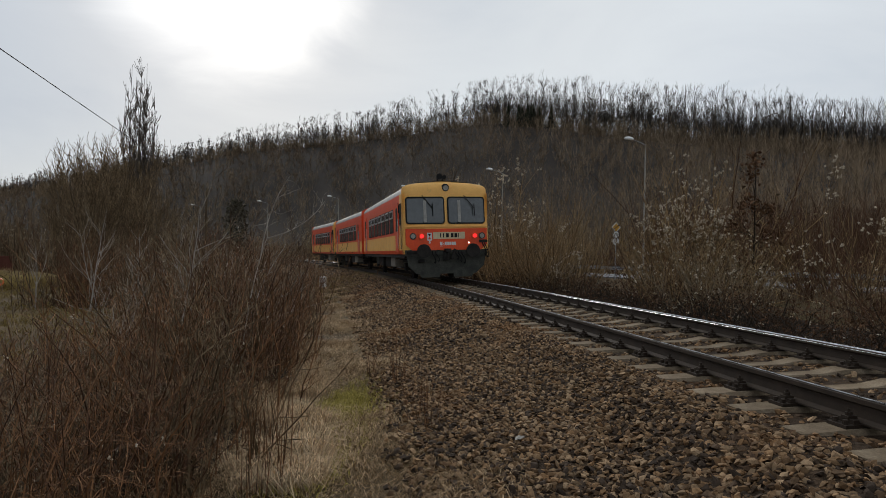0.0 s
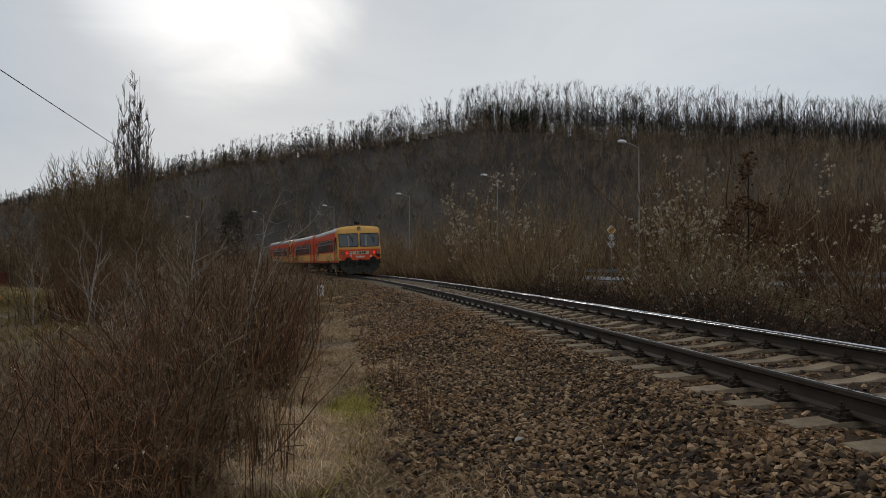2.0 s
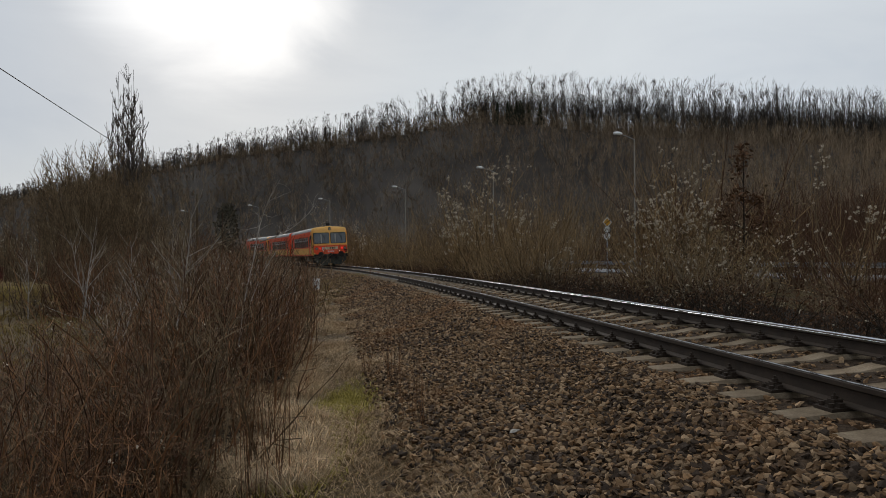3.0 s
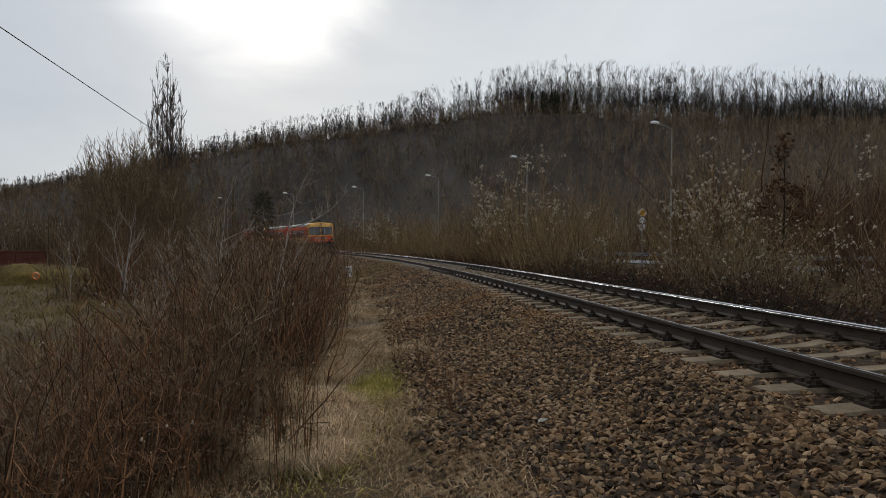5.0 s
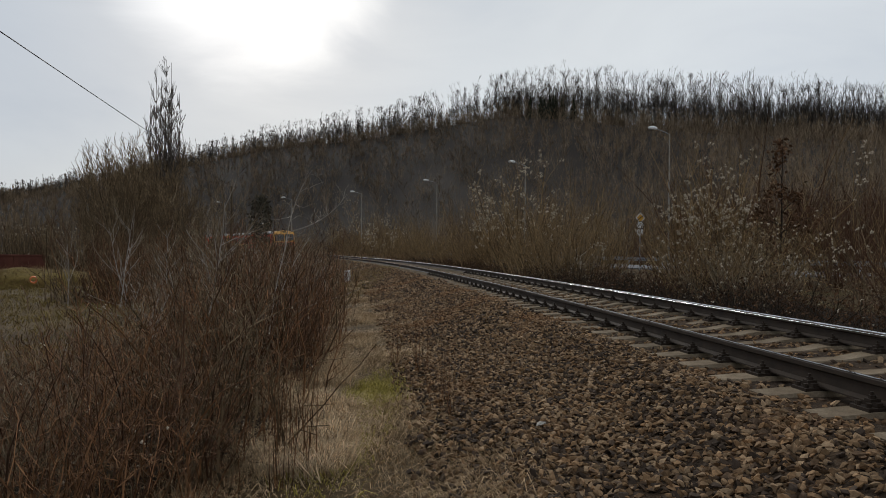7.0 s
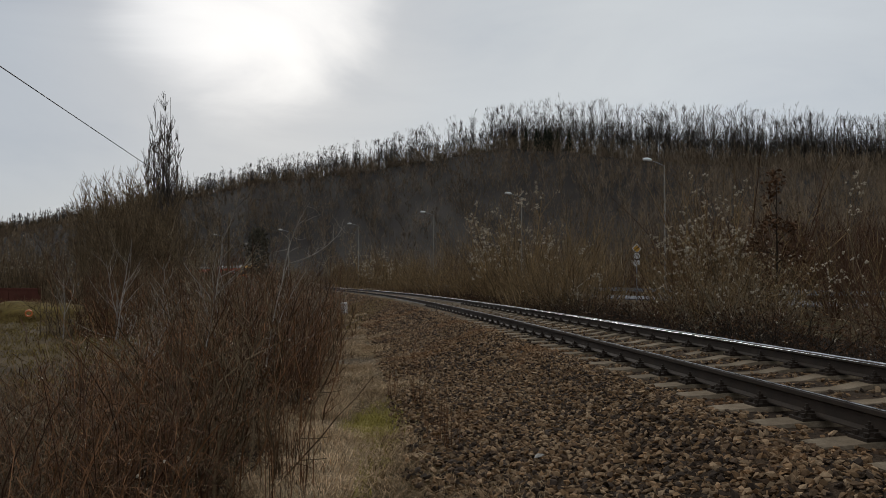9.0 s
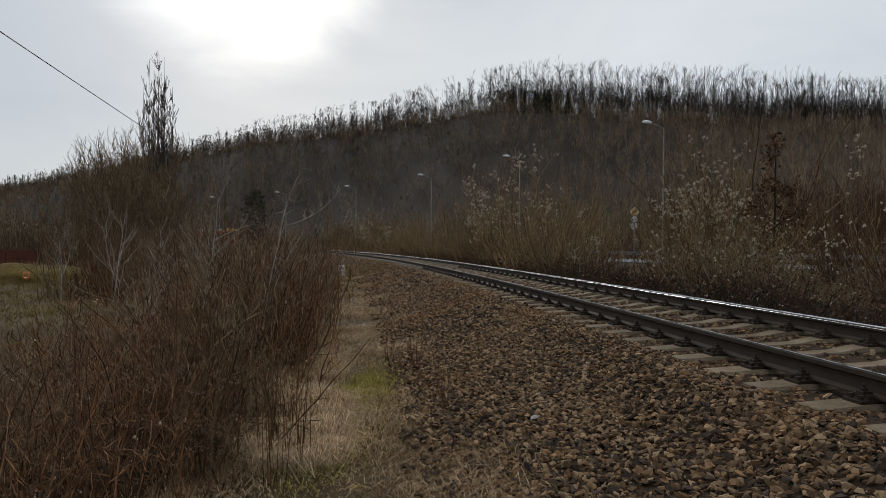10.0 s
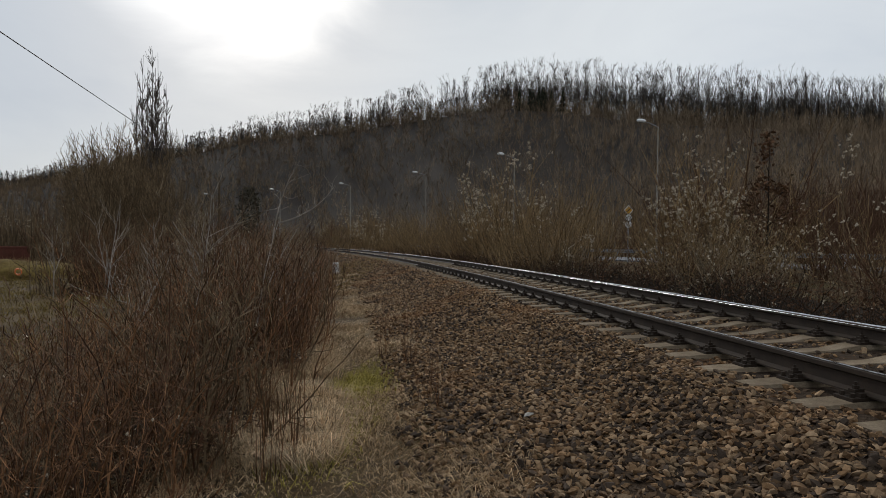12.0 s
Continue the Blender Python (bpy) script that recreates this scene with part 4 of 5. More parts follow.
def make_poplar():
    q = np.random.default_rng(41)
    H, out = 28.4, []
    def limb(c, rad, n=12):
        for k in range(n):
            out.append((*c[k], *c[k + 1], rad * (1 - 0.9 * k / n), rad * (1 - 0.9 * (k + 1) / n)))
    limb([np.array([0.05 * math.sin(4 * f), 0, H * 0.62 * f]) for f in np.linspace(0, 1, 13)], 0.34)
    # leaders part low on the trunk and run up side by side
    for wide, way, low, top in ((0.15, 0.5, 0.30, 1.0), (0.9, 0.1, 0.22, 0.985), (1.15, 3.3, 0.20, 0.97), (2.0, 0.3, 0.16, 0.84), (2.2, 3.0, 0.15, 0.84), (1.5, 1.6, 0.18, 0.92), (1.5, 4.8, 0.18, 0.90), (2.5, 5.9, 0.14, 0.66)):
        away = np.array([math.cos(way), math.sin(way), 0.0]) * wide
        p0, p1, p2 = np.array([0, 0, H * low]), away * 1.25 + (0, 0, H * (low + 0.16)), away * 0.95 + (0, 0, H * top)
        c = [p0 * (1 - f) ** 2 + 2 * f * (1 - f) * p1 + f * f * p2 for f in np.linspace(0, 1, 13)]
        limb(c, 0.15)
        for _ in range(46):
            f = q.uniform(0.05, 0.97)
            g = c[int(f * 12)]
            a, lean = q.uniform(0, 6.283), radians(q.uniform(10, 34))
            b = np.array([math.cos(a) * math.sin(lean), math.sin(a) * math.sin(lean), math.cos(lean)])
            branch(out, q, g, b, H * 0.21 * (1.12 - f) ** 0.5 * q.uniform(0.5, 1.0), 0.045, 0, [(4, 6, 19, 0.45, 0.05, 0.11, 0.15), (2, 0, 0, 0, 0.08, 0.12)])
    S = np.array(out)
    S[:, 6:8] = np.maximum(S[:, 6:8], 0.024)
    thing_plant("poplar_tree", "tall slender leafless poplar with upright branches", "tree", S, M["poplar"], at(-41.0, 95), n=5)
    kinds = [plant(60 + i, 3, 1.0, 0.008, [(6, 15, 24, 0.30, 0.04, 0.02, 0.10), (3, 7, 28, 0.45, 0.09, 0.07), (2, 0, 0, 0, 0.1, 0)], 0.13, 0.08) * 11 for i in range(4)]
    for k in kinds:
        k[:, 6:8] = np.maximum(k[:, 6:8] * 0.85, 0.015)
    first = [thing_plant("alder_tree", "bare brown waterside tree with fine upright twigs", "tree", k, M["greystem"], at(-40, 85 + i), "bare trees by the poplar", crown=M["greystem"]) for i, k in enumerate(kinds)]
    r = np.random.default_rng(5)
    for i in range(72):
        y = r.uniform(62, 105)
        u = r.normal(-0.475, 0.045)
        h = np.interp(u, [-0.62, -0.56, -0.50, -0.45, -0.40, -0.34], [0.5, 0.8, 1.28, 1.42, 1.0, 0.65])
        copy_at(first[i % 4], at(u * y, y, r.uniform(0, 360), 1.12 * h * y / 85 * r.uniform(0.7, 1.0)))
    for i, o in enumerate(first):
        o.matrix_basis = at(-44 + 4 * i, 88 + i, 90 * i, 1.05)


make_poplar()

SHRUB = [(7, 8, 56, 0.32, 0.17, 0.035, 0.08), (4, 4, 60, 0.46, 0.30, 0.02), (2, 0, 0, 0, 0.28, 0)]
TANGLE = [(9, 5, 60, 0.40, 0.26, 0.02, 0.10), (5, 4, 60, 0.5, 0.34, 0.0), (2, 0, 0, 0, 0.3, 0)]


def make_thicket():
    """Red-brown leafless shrubs beside the verge."""
    kinds, sticks = [], []
    barks = [M["redstem"], M["redstem"], M["redstem"], M["bark_red"], M["greystem"], M["twig_grey"], M["palebark"]]
    woods = [M["redstem"], M["bark_red"], M["greystem"], M["twig_grey"], M["palebark"]]
    for i in range(7):
        S = plant(300 + i, 13, 1.05, 0.0062, SHRUB, 0.40, 0.36) if i < 5 else plant(300 + i, 8 if i < 6 else 5, 1.2, 0.0052, TANGLE, 0.9, 0.3)
        S[:, 6:8] = np.maximum(S[:, 6:8], 0.0013)
        sticks.append(S)
        P = tips(S, 0.4)
        r = np.random.default_rng(i)
        lf = puffs(P[r.integers(len(P), size=7)], 0.007, r, 3) if i % 2 else None
        kinds.append(thing_plant("shrub", "dense leafless red-brown shrub with many thin stems", "shrub", S, barks[i], pose(0, 0, 0), "thicket beside the verge", seeds=lf, n=3, thick=0.8))
    r = np.random.default_rng(77)
    spots = []
    for _ in range(7000):
        y = 2.6 + 34 * r.uniform(0, 1) ** 1.5
        off = -3.75 - 9.5 * r.uniform(0, 1) ** 1.2
        x = float(np.interp(y, _y, _x)) + off
        if x > -1.5 - 0.055 * y or x > -0.168 * y - 0.45:
            continue
        u = x / y
        if u < -0.95 or any(math.hypot(x - a, y - b) < (0.22 if u < -0.4 else 0.27) + 0.017 * y for a, b, _ in spots):
            continue
        # tops fit the camera's view: tall along the verge, low towards the open field
        top = 0.8 - np.interp(u, [-0.8, -0.65, -0.55, -0.45, -0.37, -0.28, -0.2, -0.13], [0.155, 0.130, 0.10, 0.056, -0.005, -0.034, 0.003, 0.024]) * y
        h = (top - float(ground(x, y))) * r.uniform(0.8, 1.15) * (1.12 if u < -0.42 else 1.09)
        if h < 0.3 or (u < -0.42 and y > 9.5):
            continue
        h = min(h, 2.3)
        spots.append((x, y, h))
    for _ in range(1500):
        y = r.uniform(11, 34)
        x = y * r.uniform(-0.42, -0.185)
        if -13 < float(track_off(x, y)) < -4.1 and not any(math.hypot(x - a, y - b) < 0.8 for a, b, _ in spots):
            spots.append((x, y, r.uniform(1.7, 2.4) * np.interp(x / y, [-0.27, -0.2], [1.18, 1.0]) * np.interp(y, [11, 22, 34, 50], [0.95, 1.1, 1.25, 1.3])))
    # the edge that follows the line round the bend; tops fit the camera's view
    bend = []
    for _ in range(2600):
        y = r.uniform(20, 74)
        x, yy, _, _ = track(float(np.interp(y, _y, _s)), (-4.15 if y < 32 else -3.8) - 5.5 * r.uniform(0, 1) ** 1.4)
        x, yy = float(x), float(yy)
        if any(math.hypot(x - a, yy - b) < 0.70 + 0.006 * yy for a, b, _ in bend):
            continue
        top = 0.8 + yy * np.interp(x / yy, [-0.34, -0.28, -0.24, -0.19, -0.16], [0.010, 0.014, 0.022, 0.002, -0.009])
        h = (top - float(ground(x, yy))) * r.uniform(0.9, 1.15)
        if 0.5 < h < 4.5:
            bend.append((x, yy, h))
    # the tallest ones, placed to screen the train on the bend from the camera
    for _ in range(10):
        y = r.uniform(21, 28)
        spots.append((y * r.uniform(-0.37, -0.285), y, r.uniform(2.6, 3.1)))
    spots.sort(key=lambda p: p[1])
    rows, slots = [], []
    for x, y, h in bend:
        k = (0, 2, 4, 5, 5, 5, 6, 6)[int(r.integers(8))]
        rows.append(placed(sticks[k], x, y, float(ground(x, y)) - 0.02, r.uniform(0, 6.283), h, least=0.0028))
        slots.append(np.full(len(sticks[k]), woods.index(barks[k])))
    for i, (x, y, h) in enumerate(spots):
        edge = x > -2.3 - 0.055 * y or x > -0.168 * y - 1.0
        own = i % 30 == 0 and i < 210
        k = i // 30 if own else int(r.integers(5)) if edge else (0, 1, 2, 3, 4, 4, 5, 5, 5, 6, 6)[int(r.integers(11))] if y > 7 else (0, 0, 1, 2, 3, 3, 4, 4, 5, 5, 5)[int(r.integers(11))]
        turn = r.uniform(0, 360)
        if own:
            kinds[k].matrix_basis = at(x, y, turn, h)
        elif i < 290:
            copy_at(kinds[k], at(x, y, turn, h))
        else:           # the far rest is one mass
            rows.append(placed(sticks[k], x, y, float(ground(x, y)) - 0.02, radians(turn), h, least=0.002))
            slots.append(np.full(len(sticks[k]), woods.index(barks[k])))
    V, F = tubes(np.concatenate(rows), 2)
    far = part_np("far_thicket", V, F, woods[0])
    for m in woods[1:]:
        far.data.materials.append(m)
    far.data.polygons.foreach_set("material_index", np.concatenate(slots).astype(np.int32))
    tagged(far, "dense leafless red-brown thicket further along the verge", "thicket", kind="stuff")


make_thicket()


def make_right_side():
    r = np.random.default_rng(21)
    # tan saplings, brambles and climbers between the track and the road
    tan = []
    for i in range(4):
        S = plant(400 + i, 14, 1.0, 0.0062, [(5, 9, 36, 0.38, 0.08, 0.03, 0.12), (3, 4, 38, 0.5, 0.16, 0.05), (1, 0, 0, 0, 0.1, 0)], 0.62, 0.3)
        tan.append(thing_plant("sapling_clump", "clump of thin tan leafless saplings", "shrub", S, M["tanstem"] if i < 2 else M["bark_red"] if i < 3 else M["twig_grey"], pose(0, 0, 0), "saplings along the track", n=3, thick=0.75))
    fl = []
    for i in range(4):
        S = plant(450 + i, 7, 1.0, 0.009, [(6, 7, 32, 0.36, 0.08, 0.05, 0.2), (3, 3, 34, 0.5, 0.15, 0.02), (2, 0, 0, 0, 0.1, 0)], 0.3, 0.15)
        P = tips(S, 0.5)
        P = P[P[:, 2] > 0.25]
        k = P[r.integers(len(P), size=190)]
        core = k[r.integers(len(k), size=8)]
        near = np.min(np.linalg.norm(k[:, None] - core[None], axis=2), 1) < 0.2
        fl.append(thing_plant("climber_shrub", "bare shrub hung with pale woolly seed heads", "shrub", S, M["greystem"] if i % 2 else M["tanstem"], pose(0, 0, 0), "shrubs with seed heads", seeds=puffs(k[near], 0.0095, r), n=3, thick=0.7))
    br = []
    for i in range(4):
        S = plant(500 + i, 18, 1.0, 0.0075, [(6, 6, 40, 0.36, 0.16, -0.06, 0.2), (3, 3, 40, 0.5, 0.2, -0.05), (2, 0, 0, 0, 0.1, 0)], 0.9, 0.4)
        S = S * np.array([1.2, 1.2, 1, 1.2, 1.2, 1, 1, 1])
        P = tips(S, 0.6)
        lf = leaves(P[r.integers(len(P), size=95)], 0.028, r)
        br.append(thing_plant("bramble", "tangled dark bramble with withered brown leaves", "shrub", S, M["bark_red"] if i == 1 else M["bark"], pose(0, 0, 0), "brambles beside the track", leafy=lf, seeds=puffs(P[r.integers(len(P), size=4)], 0.014, r), n=3, thick=0.75))

    used = set()
    def hides_sign(x, y):           # keeps shrubs off the camera's line of sight to the road signs
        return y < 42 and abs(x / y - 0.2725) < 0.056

    def put(pool, x, y, h, wide=1.0):
        i = int(r.integers(len(pool)))
        m = at(x, y, r.uniform(0, 360), h)
        if wide != 1.0:
            m = m @ Matrix.Diagonal((wide, wide, 1, 1))
        if pool[i] not in used:
            used.add(pool[i])
            pool[i].matrix_basis = m
        else:
            copy_at(pool[i], m)
    # tall arching shrubs in front of the road
    arch = []
    for i in range(3):
        S = plant(540 + i, 15, 1.0, 0.0075, [(7, 7, 38, 0.36, 0.12, -0.02, 0.2), (4, 4, 42, 0.45, 0.22, -0.02), (1, 0, 0, 0, 0.1, 0)], 0.75, 0.3)
        P = tips(S, 0.6)
        arch.append(thing_plant("arching_shrub", "wide arching shrub with faded leaves and pale seed heads", "shrub", S, M["tanstem"] if i else M["twig_grey"], pose(0, 0, 0), "arching shrubs before the road",
                                leafy=leaves(P[r.integers(len(P), size=150)], 0.022, r), leaf_mat=M["paleleaf"], seeds=puffs(P[r.integers(len(P), size=26)], 0.013, r), n=3, thick=0.7))
    for _ in range(26):
        u = r.uniform(0.29, 0.48) if _ < 15 else r.uniform(0.57, 0.68) if _ < 18 else r.uniform(0.04, 0.17)
        d = r.uniform(19, 30) if _ < 15 else r.uniform(15, 22) if _ < 18 else r.uniform(28, 38)
        x = u * d
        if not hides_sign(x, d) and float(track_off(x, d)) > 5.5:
            put(arch, x, d, r.uniform(2.4, 3.6) if _ < 15 else r.uniform(1.9, 2.7))
    # bramble bank close behind the far rail
    for y in np.arange(2.5, 62, 1.05):
        for off in (4.1, 5.0, 6.2, 7.6):
            s = float(np.interp(y, _y, _s))
            x, yy, _, _ = track(s + r.normal(0, 0.35), off + r.normal(0, 0.3))
            put(br, float(x), float(yy), r.uniform(1.15, 1.65) * (0.8 if off < 5 else 1.1))
    # tan saplings where the line bends away
    for _ in range(95):
        y = r.uniform(28, 88)
        s = float(np.interp(y, _y, _s))
        x, yy, _, _ = track(s, 5.0 + 9 * r.uniform(0, 1) ** 1.3)
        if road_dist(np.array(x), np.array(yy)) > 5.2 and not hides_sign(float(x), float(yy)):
            put(tan[:2], float(x), float(yy), r.uniform(3.8, 6.4))
    # low growth further round the bend
    for _ in range(34):
        y = r.uniform(84, 128)
        x, yy, _, _ = track(float(np.interp(y, _y, _s)), r.uniform(3.6, 7.5))
        if road_dist(np.array(x), np.array(yy)) > 3.9:
            put(tan[:3], float(x), float(yy), r.uniform(2.2, 4.0))
    # mixed shrubs in front of the road; camera bearings to signs and road stay open
    for _ in range(90):
        y = r.uniform(13, 44)
        u = r.uniform(0.05, 0.78)
        x = u * y
        o = float(track_off(x, y))
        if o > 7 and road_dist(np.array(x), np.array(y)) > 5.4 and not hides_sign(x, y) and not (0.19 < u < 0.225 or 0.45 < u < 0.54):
            put(tan[2:3] if u > 0.44 else fl if r.uniform() < 0.2 else tan, x, y, r.uniform(2.0, 3.6))
    # the shrubs that stand out
    for x, depth, h, pool in ((3.9, 40, 7.0, fl), (2.9, 41, 5.6, fl), (5.1, 42, 5.2, fl), (11.2, 30, 5.6, fl), (11.7, 31, 5.4, fl), (12.1, 30, 5.2, fl), (13.2, 32, 5.0, fl), (11.5, 28, 3.6, arch), (12.6, 29, 3.8, arch), (5.7, 29, 2.4, fl),
                               (13.9, 33, 6.6, tan), (15.2, 34, 6.8, tan), (13.7, 35, 6.4, tan), (-7.4, 62, 4.6, fl), (-6.8, 66, 4.4, fl), (12.0, 19, 3.4, fl), (7.2, 45, 5.2, tan), (9.0, 44, 5.6, tan), (16.7, 30, 5.0, tan), (17.2, 28, 4.4, tan)):
        put(pool, x, depth, h * 1.22)
    # behind the road, at the foot of the hill
    for _ in range(230):
        u = r.uniform(-0.32, 0.8)
        y = np.interp(u, U, START) + r.uniform(-22, 22)
        x = u * y
        # the camera's line to the signs stays free here too
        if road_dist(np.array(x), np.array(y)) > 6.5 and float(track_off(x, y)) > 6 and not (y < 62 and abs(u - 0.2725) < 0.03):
            put(fl if r.uniform() < 0.07 and u < 0.3 else tan[2:3] if u > 0.33 else tan, x, y, r.uniform(4.5, 8.5))
    # young oak that keeps its dead leaves
    S = plant(611, 1, 7.6, 0.06, [(8, 16, 55, 0.26, 0.04, 0.02, 0.12), (4, 5, 40, 0.5, 0.12, 0.03), (2, 0, 0, 0, 0.1, 0)], 0.03, 0.02)
    P = tips(S, 0.7)
    k = P[r.integers(len(P), size=44)]
    near = P[np.min(np.linalg.norm(P[:, None] - k[None], axis=2), 1) < 0.42]
    Q = near[r.integers(len(near), size=760)] + r.normal(0, 0.13, (760, 3))
    thing_plant("young_oak", "young oak that keeps clumps of dark brown dead leaves", "tree", S, M["bark"], at(12.95, 27.0), leafy=leaves(Q, 0.13, r))


make_right_side()


# ---------------------------------------------------------------- road, lamps, signs
def ribbon(name, pts, half, z, mat, label, category):
    pts = np.array(pts)
    t = np.linspace(0, len(pts) - 1, 120)
    x, y = np.interp(t, np.arange(len(pts)), pts[:, 0]), np.interp(t, np.arange(len(pts)), pts[:, 1])
    for _ in range(6):
        x[1:-1], y[1:-1] = (x[:-2] + 2 * x[1:-1] + x[2:]) / 4, (y[:-2] + 2 * y[1:-1] + y[2:]) / 4
    dx, dy = np.gradient(x), np.gradient(y)
    l = np.hypot(dx, dy)
    nx, ny = dy / l, -dx / l
    V, ks = [], (-half, -half, 0, half, half)
    for k, zz in zip(ks, (z - 0.25, z, z + 0.05, z, z - 0.25)):
        V.append(np.stack([x + nx * k, y + ny * k, np.full_like(x, zz)], -1))
    V = np.stack(V, 1)
    i = np.arange(V.shape[0] * 5).reshape(-1, 5)
    F = np.stack([i[:-1, :-1], i[:-1, 1:], i[1:, 1:], i[1:, :-1]], -1).reshape(-1, 4)
    return tagged(part_np(name, V.reshape(-1, 3), F, mat), label, category, kind="structure"), x, y, nx, ny


ROAD_OB, RX_, RY_, NX_, NY_ = ribbon("road", ROAD, 3.4, -0.24, M["asphalt"], "pale grey asphalt road behind the shrubs", "road")


# whiter than P_WHITE: the sky's glimmer on the heads is put into the colour
P_LAMP = material("lamp_glimmer_white", [(0.80, 0.80, 0.78), (0.86, 0.86, 0.84)], rough=0.25, scale=5, fine=40, bump=0.0, spec=0.8, grainy=0.1)


def make_street_lamp():
    lamp = root("street_lamp", "grey concrete street lamp with a thin arm and pale head", "street lamp", "street lamps along the road")
    bm = bmesh.new()
    rod(bm, (0, 0, -0.2), (0, 0, 10.9), 0.088, 12, 0.05)
    part("pole", bm, M["concrete_pole"], lamp)
    bm = bmesh.new()
    rod(bm, (0, 0, 10.85), (-0.75, 0, 11.08), 0.028, 8)
    rod(bm, (-0.75, 0, 11.08), (-1.5, 0, 11.2), 0.024, 8)
    part("arm", bm, M["zinc"], lamp)
    bm = bmesh.new()
    bmesh.ops.create_uvsphere(bm, u_segments=16, v_segments=8, radius=1, matrix=Matrix.Translation((-1.75, 0, 11.24)) @ Matrix.Diagonal((0.46, 0.22, 0.16, 1)))
    head = part("lamp_head", bm, P_LAMP, lamp, "pale oval lamp head", True)
    bm = bmesh.new()
    bmesh.ops.create_uvsphere(bm, u_segments=16, v_segments=8, radius=1, matrix=Matrix.Translation((-1.78, 0, 11.17)) @ Matrix.Diagonal((0.30, 0.15, 0.11, 1)))
    part("bowl", bm, P_LENS, head, "clear lamp bowl", True)
    return lamp


M["concrete_pole"] = material("pole_concrete", [(0.30, 0.275, 0.235), (0.40, 0.37, 0.32)], scale=2, fine=40, bump=0.1, depth=0.003)
first_lamp = make_street_lamp()
for i, (x, y) in enumerate(LAMPS[2:]):
    # the arm reaches over the road
    m = pose(x + 1.62, y + 0.7, -0.35, 0, 0, 24 + 3 * max(0, i - 2))
    if i:
        copy_thing(first_lamp, m)
    else:
        first_lamp.matrix_basis = m


def make_guard_rail():
    """Steel barrier along the far edge of the road, in lengths of 4 m."""
    t = np.concatenate([[0], np.cumsum(np.hypot(np.diff(RX_), np.diff(RY_)))])
    ex, ey = RX_ + NX_ * 3.9, RY_ + NY_ * 3.9
    if (ex[10] - RX_[10]) < 0:
        ex, ey = RX_ - NX_ * 3.9, RY_ - NY_ * 3.9
    rail = root("guard_rail", "galvanised steel guard rail along the road", "guard rail")
    for a in np.arange(20, 120, 4.0):
        p = Vector((float(np.interp(a, t, ex)), float(np.interp(a, t, ey)), 0))
        q = Vector((float(np.interp(a + 4, t, ex)), float(np.interp(a + 4, t, ey)), 0))
        d = (q - p).normalized()
        nrm = Vector((d.y, -d.x, 0))
        bm = bmesh.new()
        prof = [(0.0, 0.36), (0.05, 0.40), (0.05, 0.46), (0.0, 0.51), (0.05, 0.56), (0.05, 0.62), (0.0, 0.66)]
        va = [bm.verts.new(p + nrm * o + Vector((0, 0, z - 0.25))) for o, z in prof]
        vb = [bm.verts.new(q + nrm * o + Vector((0, 0, z - 0.25))) for o, z in prof]
        for i in range(6):
            bm.faces.new((va[i], va[i + 1], vb[i + 1], vb[i]))
        bmesh.ops.solidify(bm, geom=bm.faces, thickness=0.004)
        part("beam", bm, M["zinc"], rail)
        bm = bmesh.new()
        box(bm, p.x - 0.05, p.x + 0.05, p.y - 0.05, p.y + 0.05, -0.6, 0.38)
        part("post", bm, M["zinc"], rail)


make_guard_rail()


def make_signs():
    x, y = 11.46, 42.0
    s = root("road_sign", "yellow diamond and round speed signs on a grey post", "road sign", at=pose(x, y, -0.44, 0, 0, 12) @ Matrix.Scale(0.88, 4))
    bm = bmesh.new()
    rod(bm, (0, 0.03, -0.9), (0, 0.03, 4.1), 0.035, 10)
    part("post", bm, M["zinc"], s)
    yellow = material("sign_yellow", [(0.55, 0.28, 0.03), (0.62, 0.33, 0.05)], rough=0.5, scale=4, fine=30, bump=0.0)
    def disc(nm, z, r, m, y0, y1, n, lab="", par=s, turn=0.0):
        b = bmesh.new()
        slab(b, [(r * math.cos(turn + 6.2832 * i / n), z + r * math.sin(turn + 6.2832 * i / n)) for i in range(n)], y0, y1)
        return part(nm, b, m, par, lab)
    d = disc("diamond_plate", 3.82, 0.36, P_WHITE, -0.012, 0.0, 4, "white-edged diamond plate")
    disc("diamond_face", 3.82, 0.29, yellow, -0.016, -0.011, 4, "yellow diamond", d)
    b = bmesh.new()
    slab(b, [(-0.22, 3.70), (-0.17, 3.66), (0.22, 3.94), (0.17, 3.98)], -0.02, -0.015)
    part("stripe", b, P_BLACK, d)
    o = disc("speed_plate", 3.30, 0.29, P_WHITE, -0.012, 0.0, 28, "round white speed plate")
    rim = bmesh.new()
    for i in range(28):
        a, c = 6.2832 * i / 28, 6.2832 * (i + 1) / 28
        q = [(rr * math.cos(t), 3.30 + rr * math.sin(t)) for rr, t in ((0.29, a), (0.29, c), (0.235, c), (0.235, a))]
        slab(rim, q, -0.016, -0.011)
    part("rim", rim, P_BLACK, o)
    cu = bpy.data.curves.new("speed_figure", "FONT")
    cu.body, cu.size, cu.extrude, cu.align_x, cu.align_y = "70", 0.30, 0.002, "CENTER", "CENTER"
    cu.materials.append(P_BLACK)
    t = new("speed_figure", cu)
    t.parent, t.matrix_basis = o, pose(0, -0.016, 3.30, 90, 0, 0)
    disc("small_plate", 2.82, 0.25, P_WHITE, -0.012, 0.0, 28, "round white plate")


make_signs()


